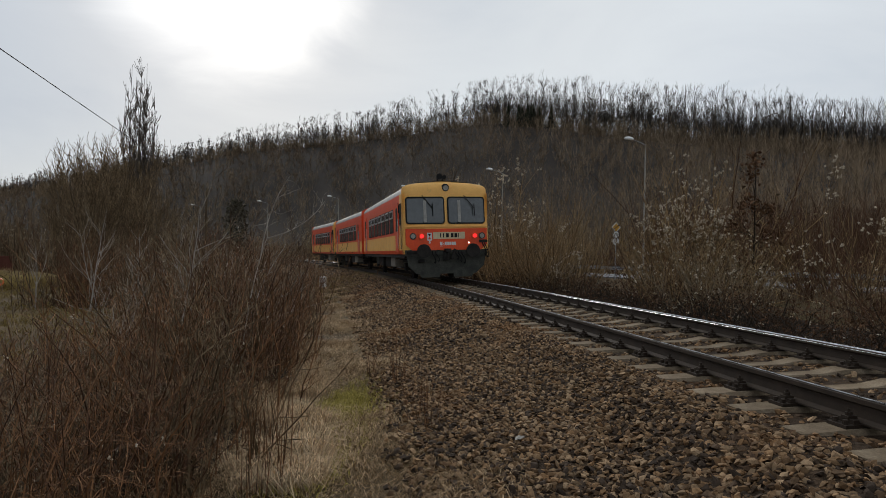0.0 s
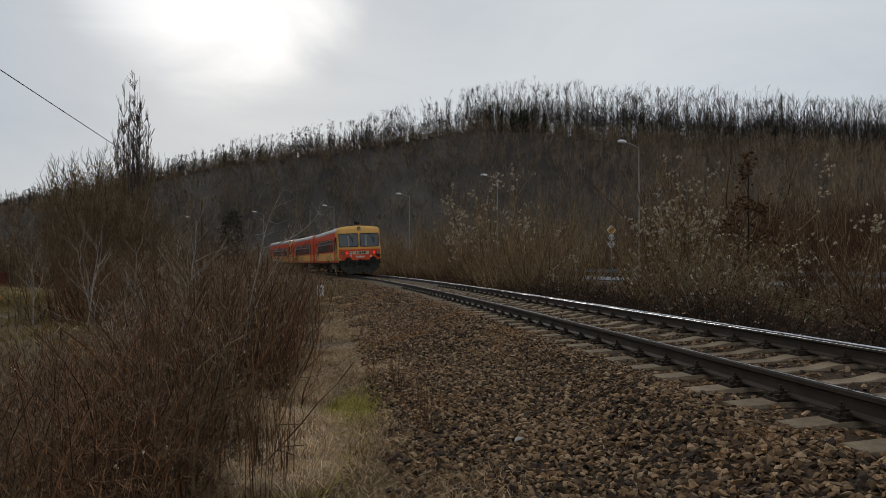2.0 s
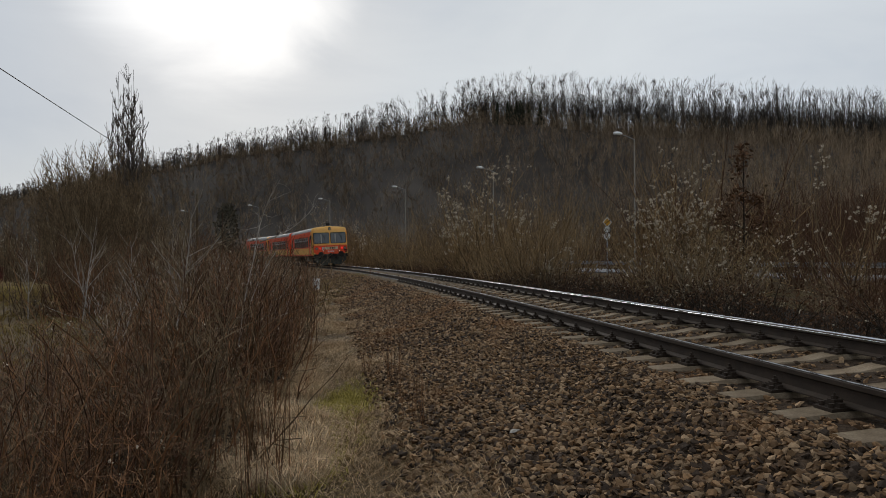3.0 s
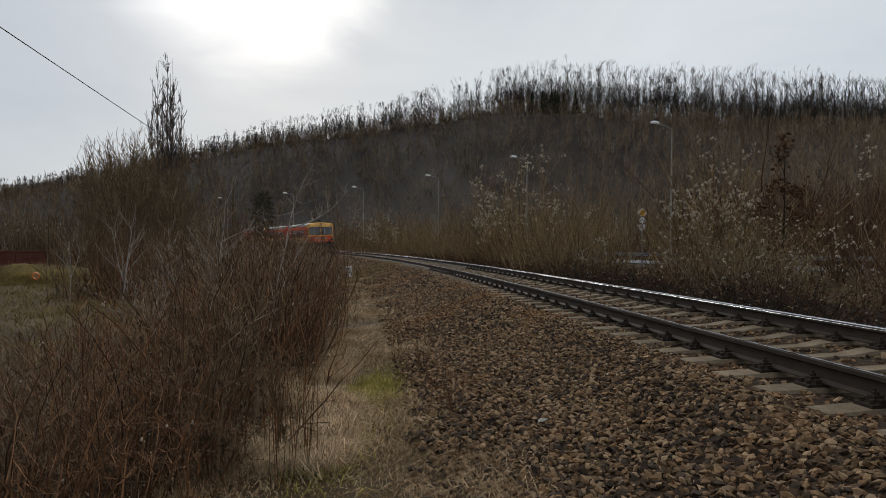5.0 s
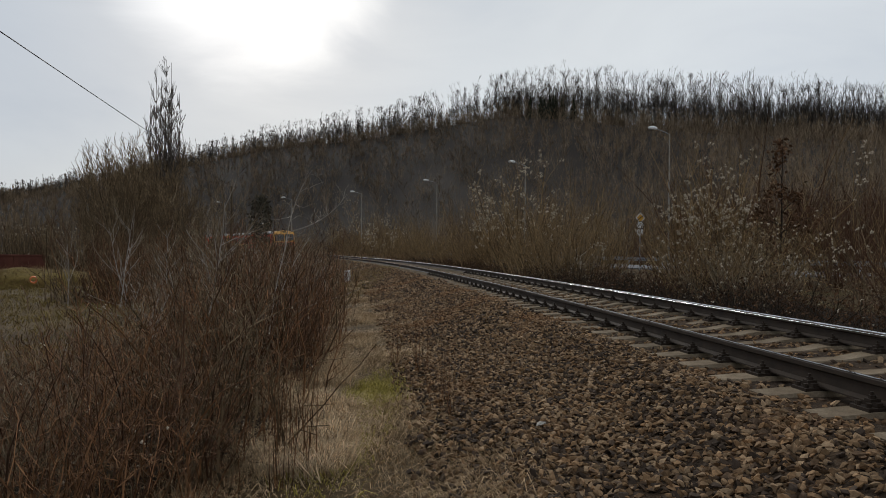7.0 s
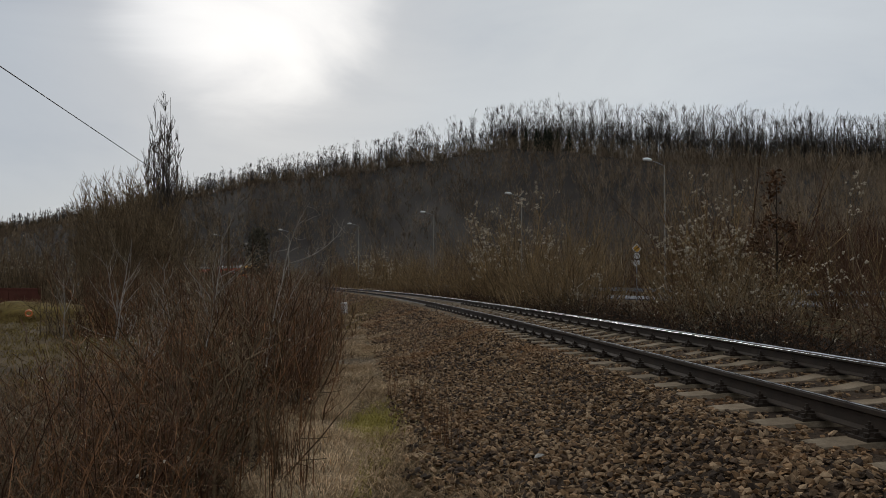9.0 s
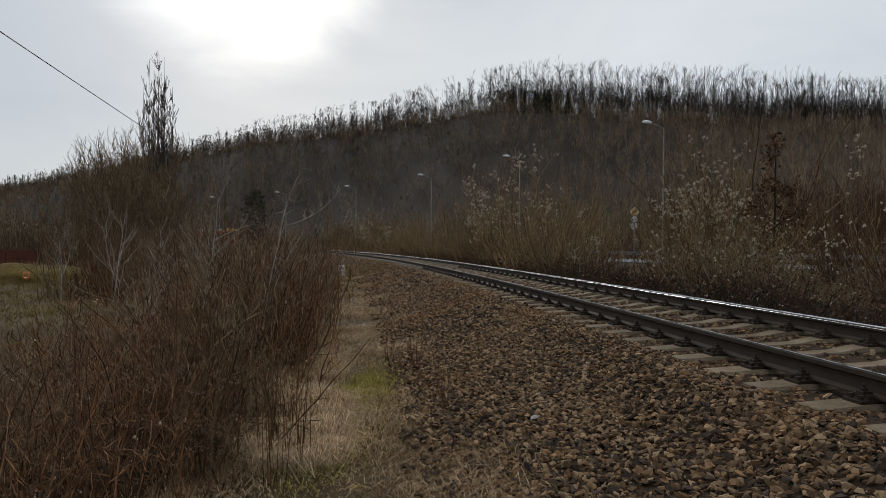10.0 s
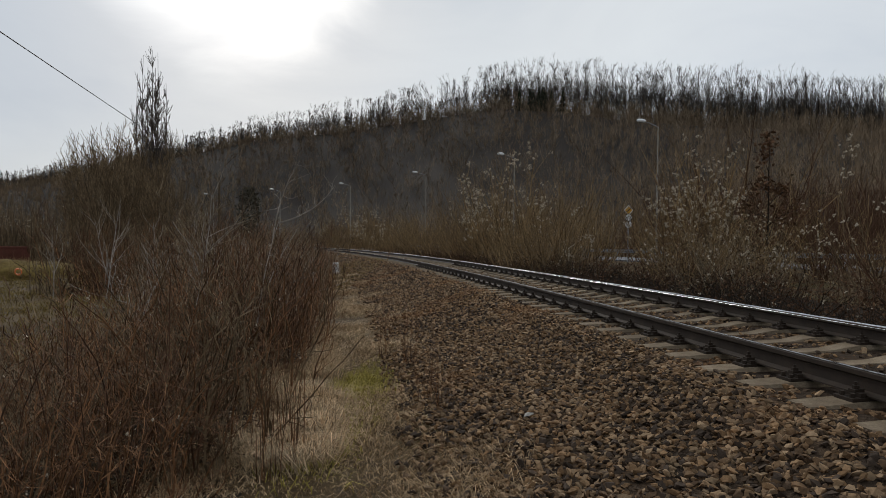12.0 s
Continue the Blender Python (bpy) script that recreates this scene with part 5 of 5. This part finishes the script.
def make_km_stone():
    x, y = -4.72, 30.0
    s = root("kilometre_stone", "small white-painted kilometre stone with dark lettering bars", "marker stone", at=pose(x, y, float(ground(x, y)), 2, -3, 8))
    b = bmesh.new()
    box(b, -0.15, 0.15, -0.10, 0.10, -0.05, 0.56, bevel=0.045)
    part("stone", b, P_WHITE, s)
    for x0, x1, z0, z1 in ((-0.07, -0.04, 0.44, 0.54), (-0.02, 0.01, 0.44, 0.54), (0.03, 0.07, 0.44, 0.54), (-0.06, -0.02, 0.26, 0.38), (0.01, 0.06, 0.26, 0.38)):
        b = bmesh.new()
        box(b, x0 * 1.2, x0 * 1.2 + (x1 - x0) * 0.6, -0.103, -0.0985, z0 - 0.03, z0 + 0.03)
        part("bar", b, P_GREY, s)


make_km_stone()


# ---------------------------------------------------------------- left: field, mound, birches, cable
def make_cable():
    a, b = np.array([-3.4, -22.0, 5.95]), np.array([-21.8, 66.0, 6.77])
    pts = [a + (b - a) * t + np.array([0, 0, -0.08 * 4 * t * (1 - t)]) for t in np.linspace(0, 1, 40)]
    V, F = tubes(np.array([(*p, *q, 0.015, 0.015) for p, q in zip(pts[:-1], pts[1:])]), 6)
    c = root("overhead_cable", "black overhead cable between timber poles", "cable")
    part_np("wire", V, F, P_BLACK, c)
    for p in (a, b):
        bm = bmesh.new()
        z = float(ground(p[0], p[1]))
        rod(bm, (p[0], p[1], z - 0.3), (p[0], p[1], p[2] + 0.15), 0.11, 10, 0.08)
        part("pole", bm, M["greystem"], c, "weathered timber pole")


make_cable()


def make_birches():
    def birch(seed, h, x, y, turn, lean=(0, 0), label="slender young birch with pale bark and bare twigs"):
        S = plant(seed, 1, h, 0.016 + 0.005 * h / 3, [(6, 10, 40, 0.62, 0.06, 0.02, 0.3), (7, 6, 36, 0.36, 0.13, 0.07), (4, 0, 0, 0, 0.16, 0.05)], 0.1, 0.02)
        S[:, 6:8] = np.maximum(S[:, 6:8] * 1.25, 0.0032)
        thing_plant("young_birch", label, "tree", S, M["palebark"], at(x, y, turn, lean=lean), crown=M["twig_grey"], n=6, thick=0.35)
    birch(701, 2.35, -3.35, 8.8, 40)
    birch(702, 2.1, -3.0, 9.4, 150)
    bent = root("bent_birch", "young birch with long bowed pale stems", "tree", at=pose(-2.36, 8.5, float(ground(-2.36, 8.5)) - 0.1))
    for p0, p1, p2, r0 in (((0.0, 0, 0.0), (0.05, 0, 1.2), (0.3, 0, 1.9), 0.0125), ((0.3, 0, 1.88), (0.78, 0, 2.0), (1.0, 0, 2.36), 0.0085), ((0.22, 0, 1.65), (0.3, 0, 2.3), (0.56, 0, 2.66), 0.0085), ((0.0, 0.0, 0.35), (0.05, 0.3, 1.2), (0.42, 0.35, 1.75), 0.009)):
        c = [np.array(p0) * (1 - t) ** 2 + 2 * t * (1 - t) * np.array(p1) + t * t * np.array(p2) for t in np.linspace(0, 1, 15)]
        out, q = [], np.random.default_rng(int(r0 * 1e4) + int(p2[0] * 10))
        for k in range(14):
            out.append((*c[k], *c[k + 1], r0 * (1 - 0.75 * k / 14), r0 * (1 - 0.75 * (k + 1) / 14)))
            if k > 3:
                branch(out, q, c[k], unit(q.normal(0, 1, 3) + np.array([0, 0, 0.7])), q.uniform(0.12, 0.38), 0.0036, 0, [(5, 2, 45, 0.5, 0.26, 0.03, 0.3), (3, 0, 0, 0, 0.25, 0)])
        V, F = tubes(np.array(out), 5)
        part_np("stem", V, F, M["palebark"], bent)
    birch(709, 3.0, -9.2, 18.5, 200)
    birch(713, 3.2, -9.9, 20.5, 20)
    birch(717, 2.8, -8.3, 19.5, 100)
    birch(719, 3.1, -7.9, 21.5, 310)
    birch(723, 2.6, -11.5, 20.0, 260)
    birch(731, 2.6, -4.7, 14.5, 70)


make_birches()


M["field"] = material("field_grass", [(0.155, 0.108, 0.033), (0.26, 0.185, 0.062)], scale=0.3, fine=6, bump=0.0, per="island", spread=0.35)


M["brown_grass"] = material("withered_grass", [(0.14, 0.085, 0.04), (0.25, 0.16, 0.075)], scale=2.0, fine=30, bump=0.0, per="island", spread=0.4)


def make_field_edge():
    r = np.random.default_rng(90)
    # dark bushy group at the far side of the field
    kinds = []
    for i in range(3):
        S = plant(800 + i, 16, 1.0, 0.008, SHRUB, 0.4, 0.3)
        kinds.append(thing_plant("bush", "dark grey-brown leafless bush at the field's edge", "shrub", S, M["greystem"] if i == 1 else M["redstem"] if i else M["bark_red"], at(-9 - i, 21 + i, 0, 2.4), "bushes at the field's edge", n=3, thick=0.5))
    for i in range(92):
        if i < 22:
            x, y, h = r.uniform(-12.5, -6.0), r.uniform(20, 27), r.uniform(1.8, 3.0)
        elif i < 46:
            y = r.uniform(36, 60)
            x, h = y * r.uniform(-0.56, -0.33), r.uniform(3.0, 5.5)
        else:
            y = r.uniform(28, 70)
            s = float(np.interp(y, _y, _s))
            x, y, _, _ = track(s, -5.2 - 7.5 * r.uniform(0, 1) ** 1.3)
            x, y, h = float(x), float(y), r.uniform(2.1, 3.2)
        copy_at(kinds[i % 3], at(x, y, r.uniform(0, 360), h))
    # ivy-covered stump
    x, y = -15.5, 54.0
    iv = root("ivy_tree", "broken tree trunk thickly covered in dark ivy", "tree", at=at(x, y))
    S = plant(861, 1, 4.6, 0.22, [(6, 10, 60, 0.2, 0.05, 0, 0.2), (3, 0, 0, 0, 0.1, 0)], 0.02, 0.01)
    V, F = tubes(S, 6)
    part_np("trunk", V, F, M["bark"], iv)
    n = 1700
    h = r.uniform(0, 1, n)
    rad = (0.78 * np.sqrt(np.clip(1 - ((h - 0.62) / 0.42) ** 2, 0.12, 1))) * r.uniform(0.5, 1.25, n)
    a = r.uniform(0, 6.283, n)
    P = np.stack([rad * np.cos(a), rad * np.sin(a), 0.3 + h * 5.5], -1)
    part_np("ivy", *leaves(P, 0.16, r), M["ivy"], iv, "dark glossy ivy leaves")
    # straw mound with an orange pipe end
    bm = bmesh.new()
    bmesh.ops.create_icosphere(bm, subdivisions=4, radius=1.0)
    for v in bm.verts:
        k = 1 + 0.16 * noise.noise(v.co * 2.1) + 0.05 * noise.noise(v.co * 7.0)
        v.co = Vector((v.co.x * 3.4 * k, v.co.y * 2.0 * k, max(-0.2, v.co.z * 0.95 * k)))
    zz = float(ground(-20.3, 32.5))
    mound = part("straw_mound", bm, M["field"], smooth=True)
    mound.matrix_basis = pose(-20.4, 32.5, zz - 0.1, 0, 0, 10)
    tagged(mound, "low mound covered with yellowed dry grass", "mound")
    n = 5200
    a, e = r.uniform(0, 6.283, n), np.arcsin(r.uniform(0.02, 1, n))
    P = np.stack([3.4 * np.cos(a) * np.cos(e), 2.0 * np.sin(a) * np.cos(e), 0.93 * np.sin(e)], -1)
    D = r.normal(0, 1, (n, 3)) * np.array([1, 1, 0.3]) + np.array([0, 0, 0.35])
    D = D / np.linalg.norm(D, axis=1)[:, None] * r.uniform(0.15, 0.4, (n, 1))
    V, F = tubes(np.concatenate([P, P + D, np.full((n, 1), 0.010), np.full((n, 1), 0.003)], 1), 2)
    tagged(part_np("mound_grass", V, F, M["brown_grass"], mound, "lank withered grass"), kind="stuff")
    bm = bmesh.new()
    n = 24
    for ra, rb, y0, y1 in ((0.155, 0.105, -0.05, 0.2),):
        rings = [[bm.verts.new((rr * math.cos(6.2832 * i / n), yy, rr * math.sin(6.2832 * i / n))) for i in range(n)] for rr, yy in ((ra, y1), (ra, y0), (rb, y0), (rb, y1))]
        for p, q in zip(rings, rings[1:] + rings[:1]):
            for i in range(n):
                bm.faces.new((p[i], p[(i + 1) % n], q[(i + 1) % n], q[i]))
    orange = material("orange_plastic", [(0.62, 0.16, 0.05), (0.72, 0.22, 0.08)], rough=0.5, scale=5, fine=40, bump=0.0)
    pipe = part("pipe_end", bm, orange, smooth=False)
    pipe.matrix_basis = pose(-19.0, 30.35, -0.72, 6, 0, 34)
    tagged(pipe, "orange plastic pipe end lying on the mound", "pipe")
    # rust-brown low wall behind the mound
    bm = bmesh.new()
    for k in range(9):
        box(bm, k * 2.0 - 9.0, k * 2.0 - 7.03, -0.1, 0.1, 0.0, 1.55, bevel=0.01)
    box(bm, -9.05, 9.05, -0.14, 0.14, 1.5, 1.62, bevel=0.02)
    rusty = material("rusty_sheet", [(0.085, 0.03, 0.022), (0.13, 0.05, 0.035)], rough=0.8, scale=1.2, fine=20, bump=0.1, depth=0.01)
    wall = part("sheet_wall", bm, rusty)
    wall.matrix_basis = pose(-36.4, 44.0, float(ground(-36.4, 44)) - 0.1, 0, 0, 8)
    tagged(wall, "low rust-brown sheet metal wall behind the mound", "wall")
    # reeds
    S = plant(871, 60, 1.0, 0.006, [(4, 2, 14, 0.3, 0.05, 0.02, 0.5), (2, 0, 0, 0, 0.1, 0)], 0.2, 0.5)
    reed = thing_plant("reed_clump", "tall clump of dull brown withered reeds", "reed", S, M["greystem"], at(-30, 50, 0, 4.2), "reeds behind the wall", n=3, seeds=puffs(tips(S, 0.3)[:30], 0.008, r))
    for i in range(11):
        y = r.uniform(47, 56)
        copy_at(reed, at(y * r.uniform(-0.72, -0.585), y, r.uniform(0, 360), r.uniform(4.4, 6.0)))


make_field_edge()


# ---------------------------------------------------------------- grass on the verge
def blades(name, X, Y, H, lean, mat, label, r, width=0.004, lift=0.0):
    n = len(X)
    Z = ground(X, Y) - 0.01 + lift
    a = r.uniform(0, 6.283, n)
    side = np.stack([np.cos(a), np.sin(a), np.zeros(n)], -1)
    b = r.uniform(0, 6.283, n)
    bend = np.stack([np.cos(b), np.sin(b), np.zeros(n)], -1) * (H * lean * r.uniform(0.3, 1.3, n))[:, None]
    P0 = np.stack([X, Y, Z], -1)
    P1 = P0 + bend * 0.35 + np.array([0, 0, 1.0]) * (H * 0.6)[:, None]
    P2 = P0 + bend * 1.1 + np.array([0, 0, 1.0]) * (H * np.clip(1.05 - 0.5 * lean, 0.2, 1))[:, None]
    w = side * width * r.uniform(0.7, 1.5, (n, 1))
    V = np.stack([P0 - w, P0 + w, P1 - w * 0.8, P1 + w * 0.8, P2], 1).reshape(-1, 3)
    F = (np.array([[0, 1, 3], [0, 3, 2], [2, 3, 4]])[None] + (np.arange(n) * 5)[:, None, None]).reshape(-1, 3)
    return tagged(part_np(name, V, F, mat), label, "grass", kind="stuff")



def make_grass():
    r = np.random.default_rng(31)
    def verge(n, o0, o1, y0, y1, power=1.6):
        y = y0 + (y1 - y0) * r.uniform(0, 1, n) ** power
        o = r.uniform(o0, o1, n)
        return np.interp(y, _y, _x) + o, y, o
    x, y, o = verge(240000, -4.7, -2.1, 2.4, 32)
    keep = r.uniform(0, 1, len(x)) < np.clip((-2.12 - o) / 0.5, 0.04, 1) ** 1.2
    tuft = (np.sin(x * 2.3 + 1.7 * y) + np.sin(1.9 * y - 2.7 * x + 1.0)) * 0.25 + 0.5
    fine = (np.sin(x * 9.1 + 3.0 * y) * np.sin(7.3 * y - 2.0 * x)) * 0.5 + 0.5
    keep &= r.uniform(0, 1, len(x)) < 0.22 + 0.9 * tuft * (0.35 + 0.65 * fine)
    keep &= r.uniform(0, 1, len(x)) < np.where((y < 6) & (o > -3.0), 0.9, 1.0)
    x, y, o, tuft = x[keep], y[keep], o[keep], tuft[keep]
    half = r.uniform(0, 1, len(x)) < 0.68
    h = (0.04 + 0.15 * tuft ** 1.4) * r.uniform(0.4, 1.25, len(x)) * np.where(o > -3.1, 0.7, 1.0)
    blades("dry_grass", x[half], y[half], h[half], 1.9, M["straw"], "matted straw-coloured dry grass on the verge", r, 0.0024)
    blades("withered_grass", x[~half], y[~half], h[~half] * 0.8, 1.6, M["brown_grass"], "brown withered grass between the straw", r, 0.0024)
    cx, cy = r.normal(-0.86, 0.14, 6500), r.normal(6.1, 0.75, 6500)
    blades("green_grass", cx, cy, r.uniform(0.05, 0.15, 6500), 1.2, M["moss"], "patch of yellow-green grass in the verge", r, 0.003)
    # straw tufts along the foot of the thicket
    n, k = 22, 300
    tx, ty, th = r.uniform(-1.45, -0.75, n), r.uniform(4.4, 10.0, n), r.uniform(0.22, 0.42, n)
    tx = np.minimum(tx, -0.168 * ty - 0.04)
    blades("straw_tufts", np.repeat(tx, k) + r.normal(0, 0.07, n * k), np.repeat(ty, k) + r.normal(0, 0.10, n * k), np.repeat(th, k) * r.uniform(0.5, 1.1, n * k), 1.1, M["straw"], "tall golden straw tufts at the thicket's foot", r, 0.0026)
    # field to the left
    fx, fy = r.uniform(-30, -3, 60000), r.uniform(9, 40, 60000)
    blades("field_grass", fx, fy, r.uniform(0.05, 0.2, 60000), 1.3, M["field"], "yellowed rough grass of the field", r, 0.008)
    # tall dead stalks by the verge
    S = plant(951, 9, 1.15, 0.0055, [(6, 4, 24, 0.25, 0.04, 0.02, 0.4), (2, 0, 0, 0, 0.1, 0)], 0.17, 0.12)
    st = thing_plant("dead_weed", "tuft of tall thin dead weed stalks", "weed", S, M["redstem"], at(-1.02, 4.6, 0, 0.95), "weeds in the verge", n=4, thick=0.4)
    for x, y, h in ((-0.15, 6.0, 0.55), (0.02, 5.7, 0.62), (-0.35, 7.8, 0.8), (-0.75, 8.4, 0.7), (-1.25, 5.2, 0.8), (-1.1, 4.35, 0.8), (-0.2, 6.6, 0.5), (-1.3, 4.9, 0.9)):
        copy_at(st, at(x, y, r.uniform(0, 360), h))


make_grass()


# ---------------------------------------------------------------- ballast stones
def stone_shapes(n=14):
    out = []
    r = np.random.default_rng(8)
    for _ in range(n):
        bm = bmesh.new()
        P = r.normal(0, 1, (11, 3))
        P /= np.linalg.norm(P, axis=1)[:, None]
        P *= np.array([1.05, 0.76, 0.44]) * r.uniform(0.78, 1.1, (11, 1))
        for p in P:
            bm.verts.new(p)
        got = bmesh.ops.convex_hull(bm, input=bm.verts)
        bmesh.ops.delete(bm, geom=[v for v in bm.verts if not v.link_faces], context="VERTS")
        bmesh.ops.triangulate(bm, faces=bm.faces)
        bm.verts.index_update()
        out.append((np.array([v.co[:] for v in bm.verts]), np.array([[v.index for v in f.verts] for f in bm.faces])))
        bm.free()
    return out


def make_stones():
    shapes = stone_shapes()
    r = np.random.default_rng(12)
    def field(n, s0, s1, o0, o1, size):
        s, o = r.uniform(s0, s1, n), r.uniform(o0, o1, n)
        bare = (np.abs(np.abs(o - 0.7535) - 0.7535) > 0.10)
        ph = ((s - 4.289) / 0.6) % 1.0
        on_sleeper = ((ph < 0.46) | (ph > 0.96)) & (o > -0.50) & (o < 1.98)
        edge = r.uniform(0, 1, n) < np.clip((o + 3.05) / 0.6, 0, 1)
        k = bare & ~on_sleeper & edge
        s, o = s[k], o[k]
        x, y, _, _ = track(s, o)
        z = np.interp(o, OFFS, PROF) + CANT * np.clip(o, 0, 1.507) / 1.507 + 0.02 + r.uniform(-0.012, 0.022, len(o))
        z = z + np.where((o > -0.75) & (o < 2.2), -0.004, 0)
        return x, y, z, size * r.uniform(0.6, 1.35, len(x))
    sets = [field(25000, 1.5, 10, -3.0, -0.42, 0.033), field(14000, 10, 20, -3.0, -0.42, 0.039), field(11000, 20, 44, -3.0, -0.42, 0.056),
            field(4500, 44, 90, -3.0, -0.42, 0.085), field(11500, 2, 16, -0.42, 2.6, 0.034), field(5000, 16, 44, -0.42, 2.6, 0.046)]
    x, y, z, size = (np.concatenate(c) for c in zip(*sets))
    # the nearest ones are single pieces
    near = np.where((y > 3.2) & (y < 4.6) & (x > 0.3) & (x < 2.6))[0][:300]
    singles = [mesh_np("ballast_stone", v, f, M["stone_one"]) for v, f in shapes]
    for j in near:
        o = new("ballast_stone", singles[int(r.integers(len(singles)))])
        o.parent = ballast
        q = r.normal(0, 0.6, 2)
        o.matrix_basis = Matrix.LocRotScale((x[j], y[j], z[j] + 0.004), Euler((q[0], q[1], r.uniform(0, 6.28))), (size[j] * 1.05,) * 3)
    rest = np.setdiff1d(np.arange(len(x)), near)
    kind = r.integers(len(shapes), size=len(rest))
    VV, FF, base = [], [], 0
    for k, (v, f) in enumerate(shapes):
        idx = rest[kind == k]
        n = len(idx)
        a, b, c = r.normal(0, 0.5, n), r.normal(0, 0.5, n), r.uniform(0, 6.283, n)
        ca, sa, cb, sb, cc, sc = np.cos(a), np.sin(a), np.cos(b), np.sin(b), np.cos(c), np.sin(c)
        R = np.stack([np.stack([cb * cc, sa * sb * cc - ca * sc, ca * sb * cc + sa * sc], -1),
                      np.stack([cb * sc, sa * sb * sc + ca * cc, ca * sb * sc - sa * cc], -1),
                      np.stack([-sb, sa * cb, ca * cb], -1)], 1)
        W = np.einsum("nij,vj->nvi", R, v) * size[idx][:, None, None] + np.stack([x[idx], y[idx], z[idx]], -1)[:, None]
        VV.append(W.reshape(-1, 3))
        FF.append((f[None] + (np.arange(n) * len(v))[:, None, None]).reshape(-1, 3) + base)
        base += n * len(v)
    ob = part_np("ballast_stones", np.concatenate(VV), np.concatenate(FF), M["stone"], ballast)
    tagged(ob, kind="stuff")
    # a pale scrap among the stones
    zz = -0.465
    o = new("pale_stone", mesh_np("pale_stone", shapes[3][0] * np.array([0.058, 0.045, 0.025]), shapes[3][1], M["concrete_pole"]))
    o.matrix_basis = pose(0.65, 5.0, zz, 8, -6, 30)
    tagged(o, "pale flat stone lying on the ballast", "stone")


make_stones()


# ---------------------------------------------------------------- movement
# where the rear of the train is along the line, by seconds; it slows a little. PITCH: car to car
RUN, PITCH = [(0.0, 24.0), (4.5, 78.9), (5.5, 90.4), (6.5, 101.0), (9.5, 128.5), (10.5, 138.5), (12.0, 157.0)], 14.15


def motions():
    for k, car in enumerate(CARS):
        rows = []
        for i in range(25):
            t = i * 0.5
            mid = float(np.interp(t, *zip(*RUN))) + LEN + 0.1 + PITCH * k
            ax, ay, _, _ = track(mid - 4.3, 0.7535)
            bx, by, _, _ = track(mid + 4.3, 0.7535)
            yaw = math.degrees(math.atan2(-(bx - ax), by - ay))
            rows.append((t, pose((ax + bx) / 2, (ay + by) / 2, CANT / 2 + 0.003, 0, -2.4, yaw)))
        walk(car, rows)


motions()
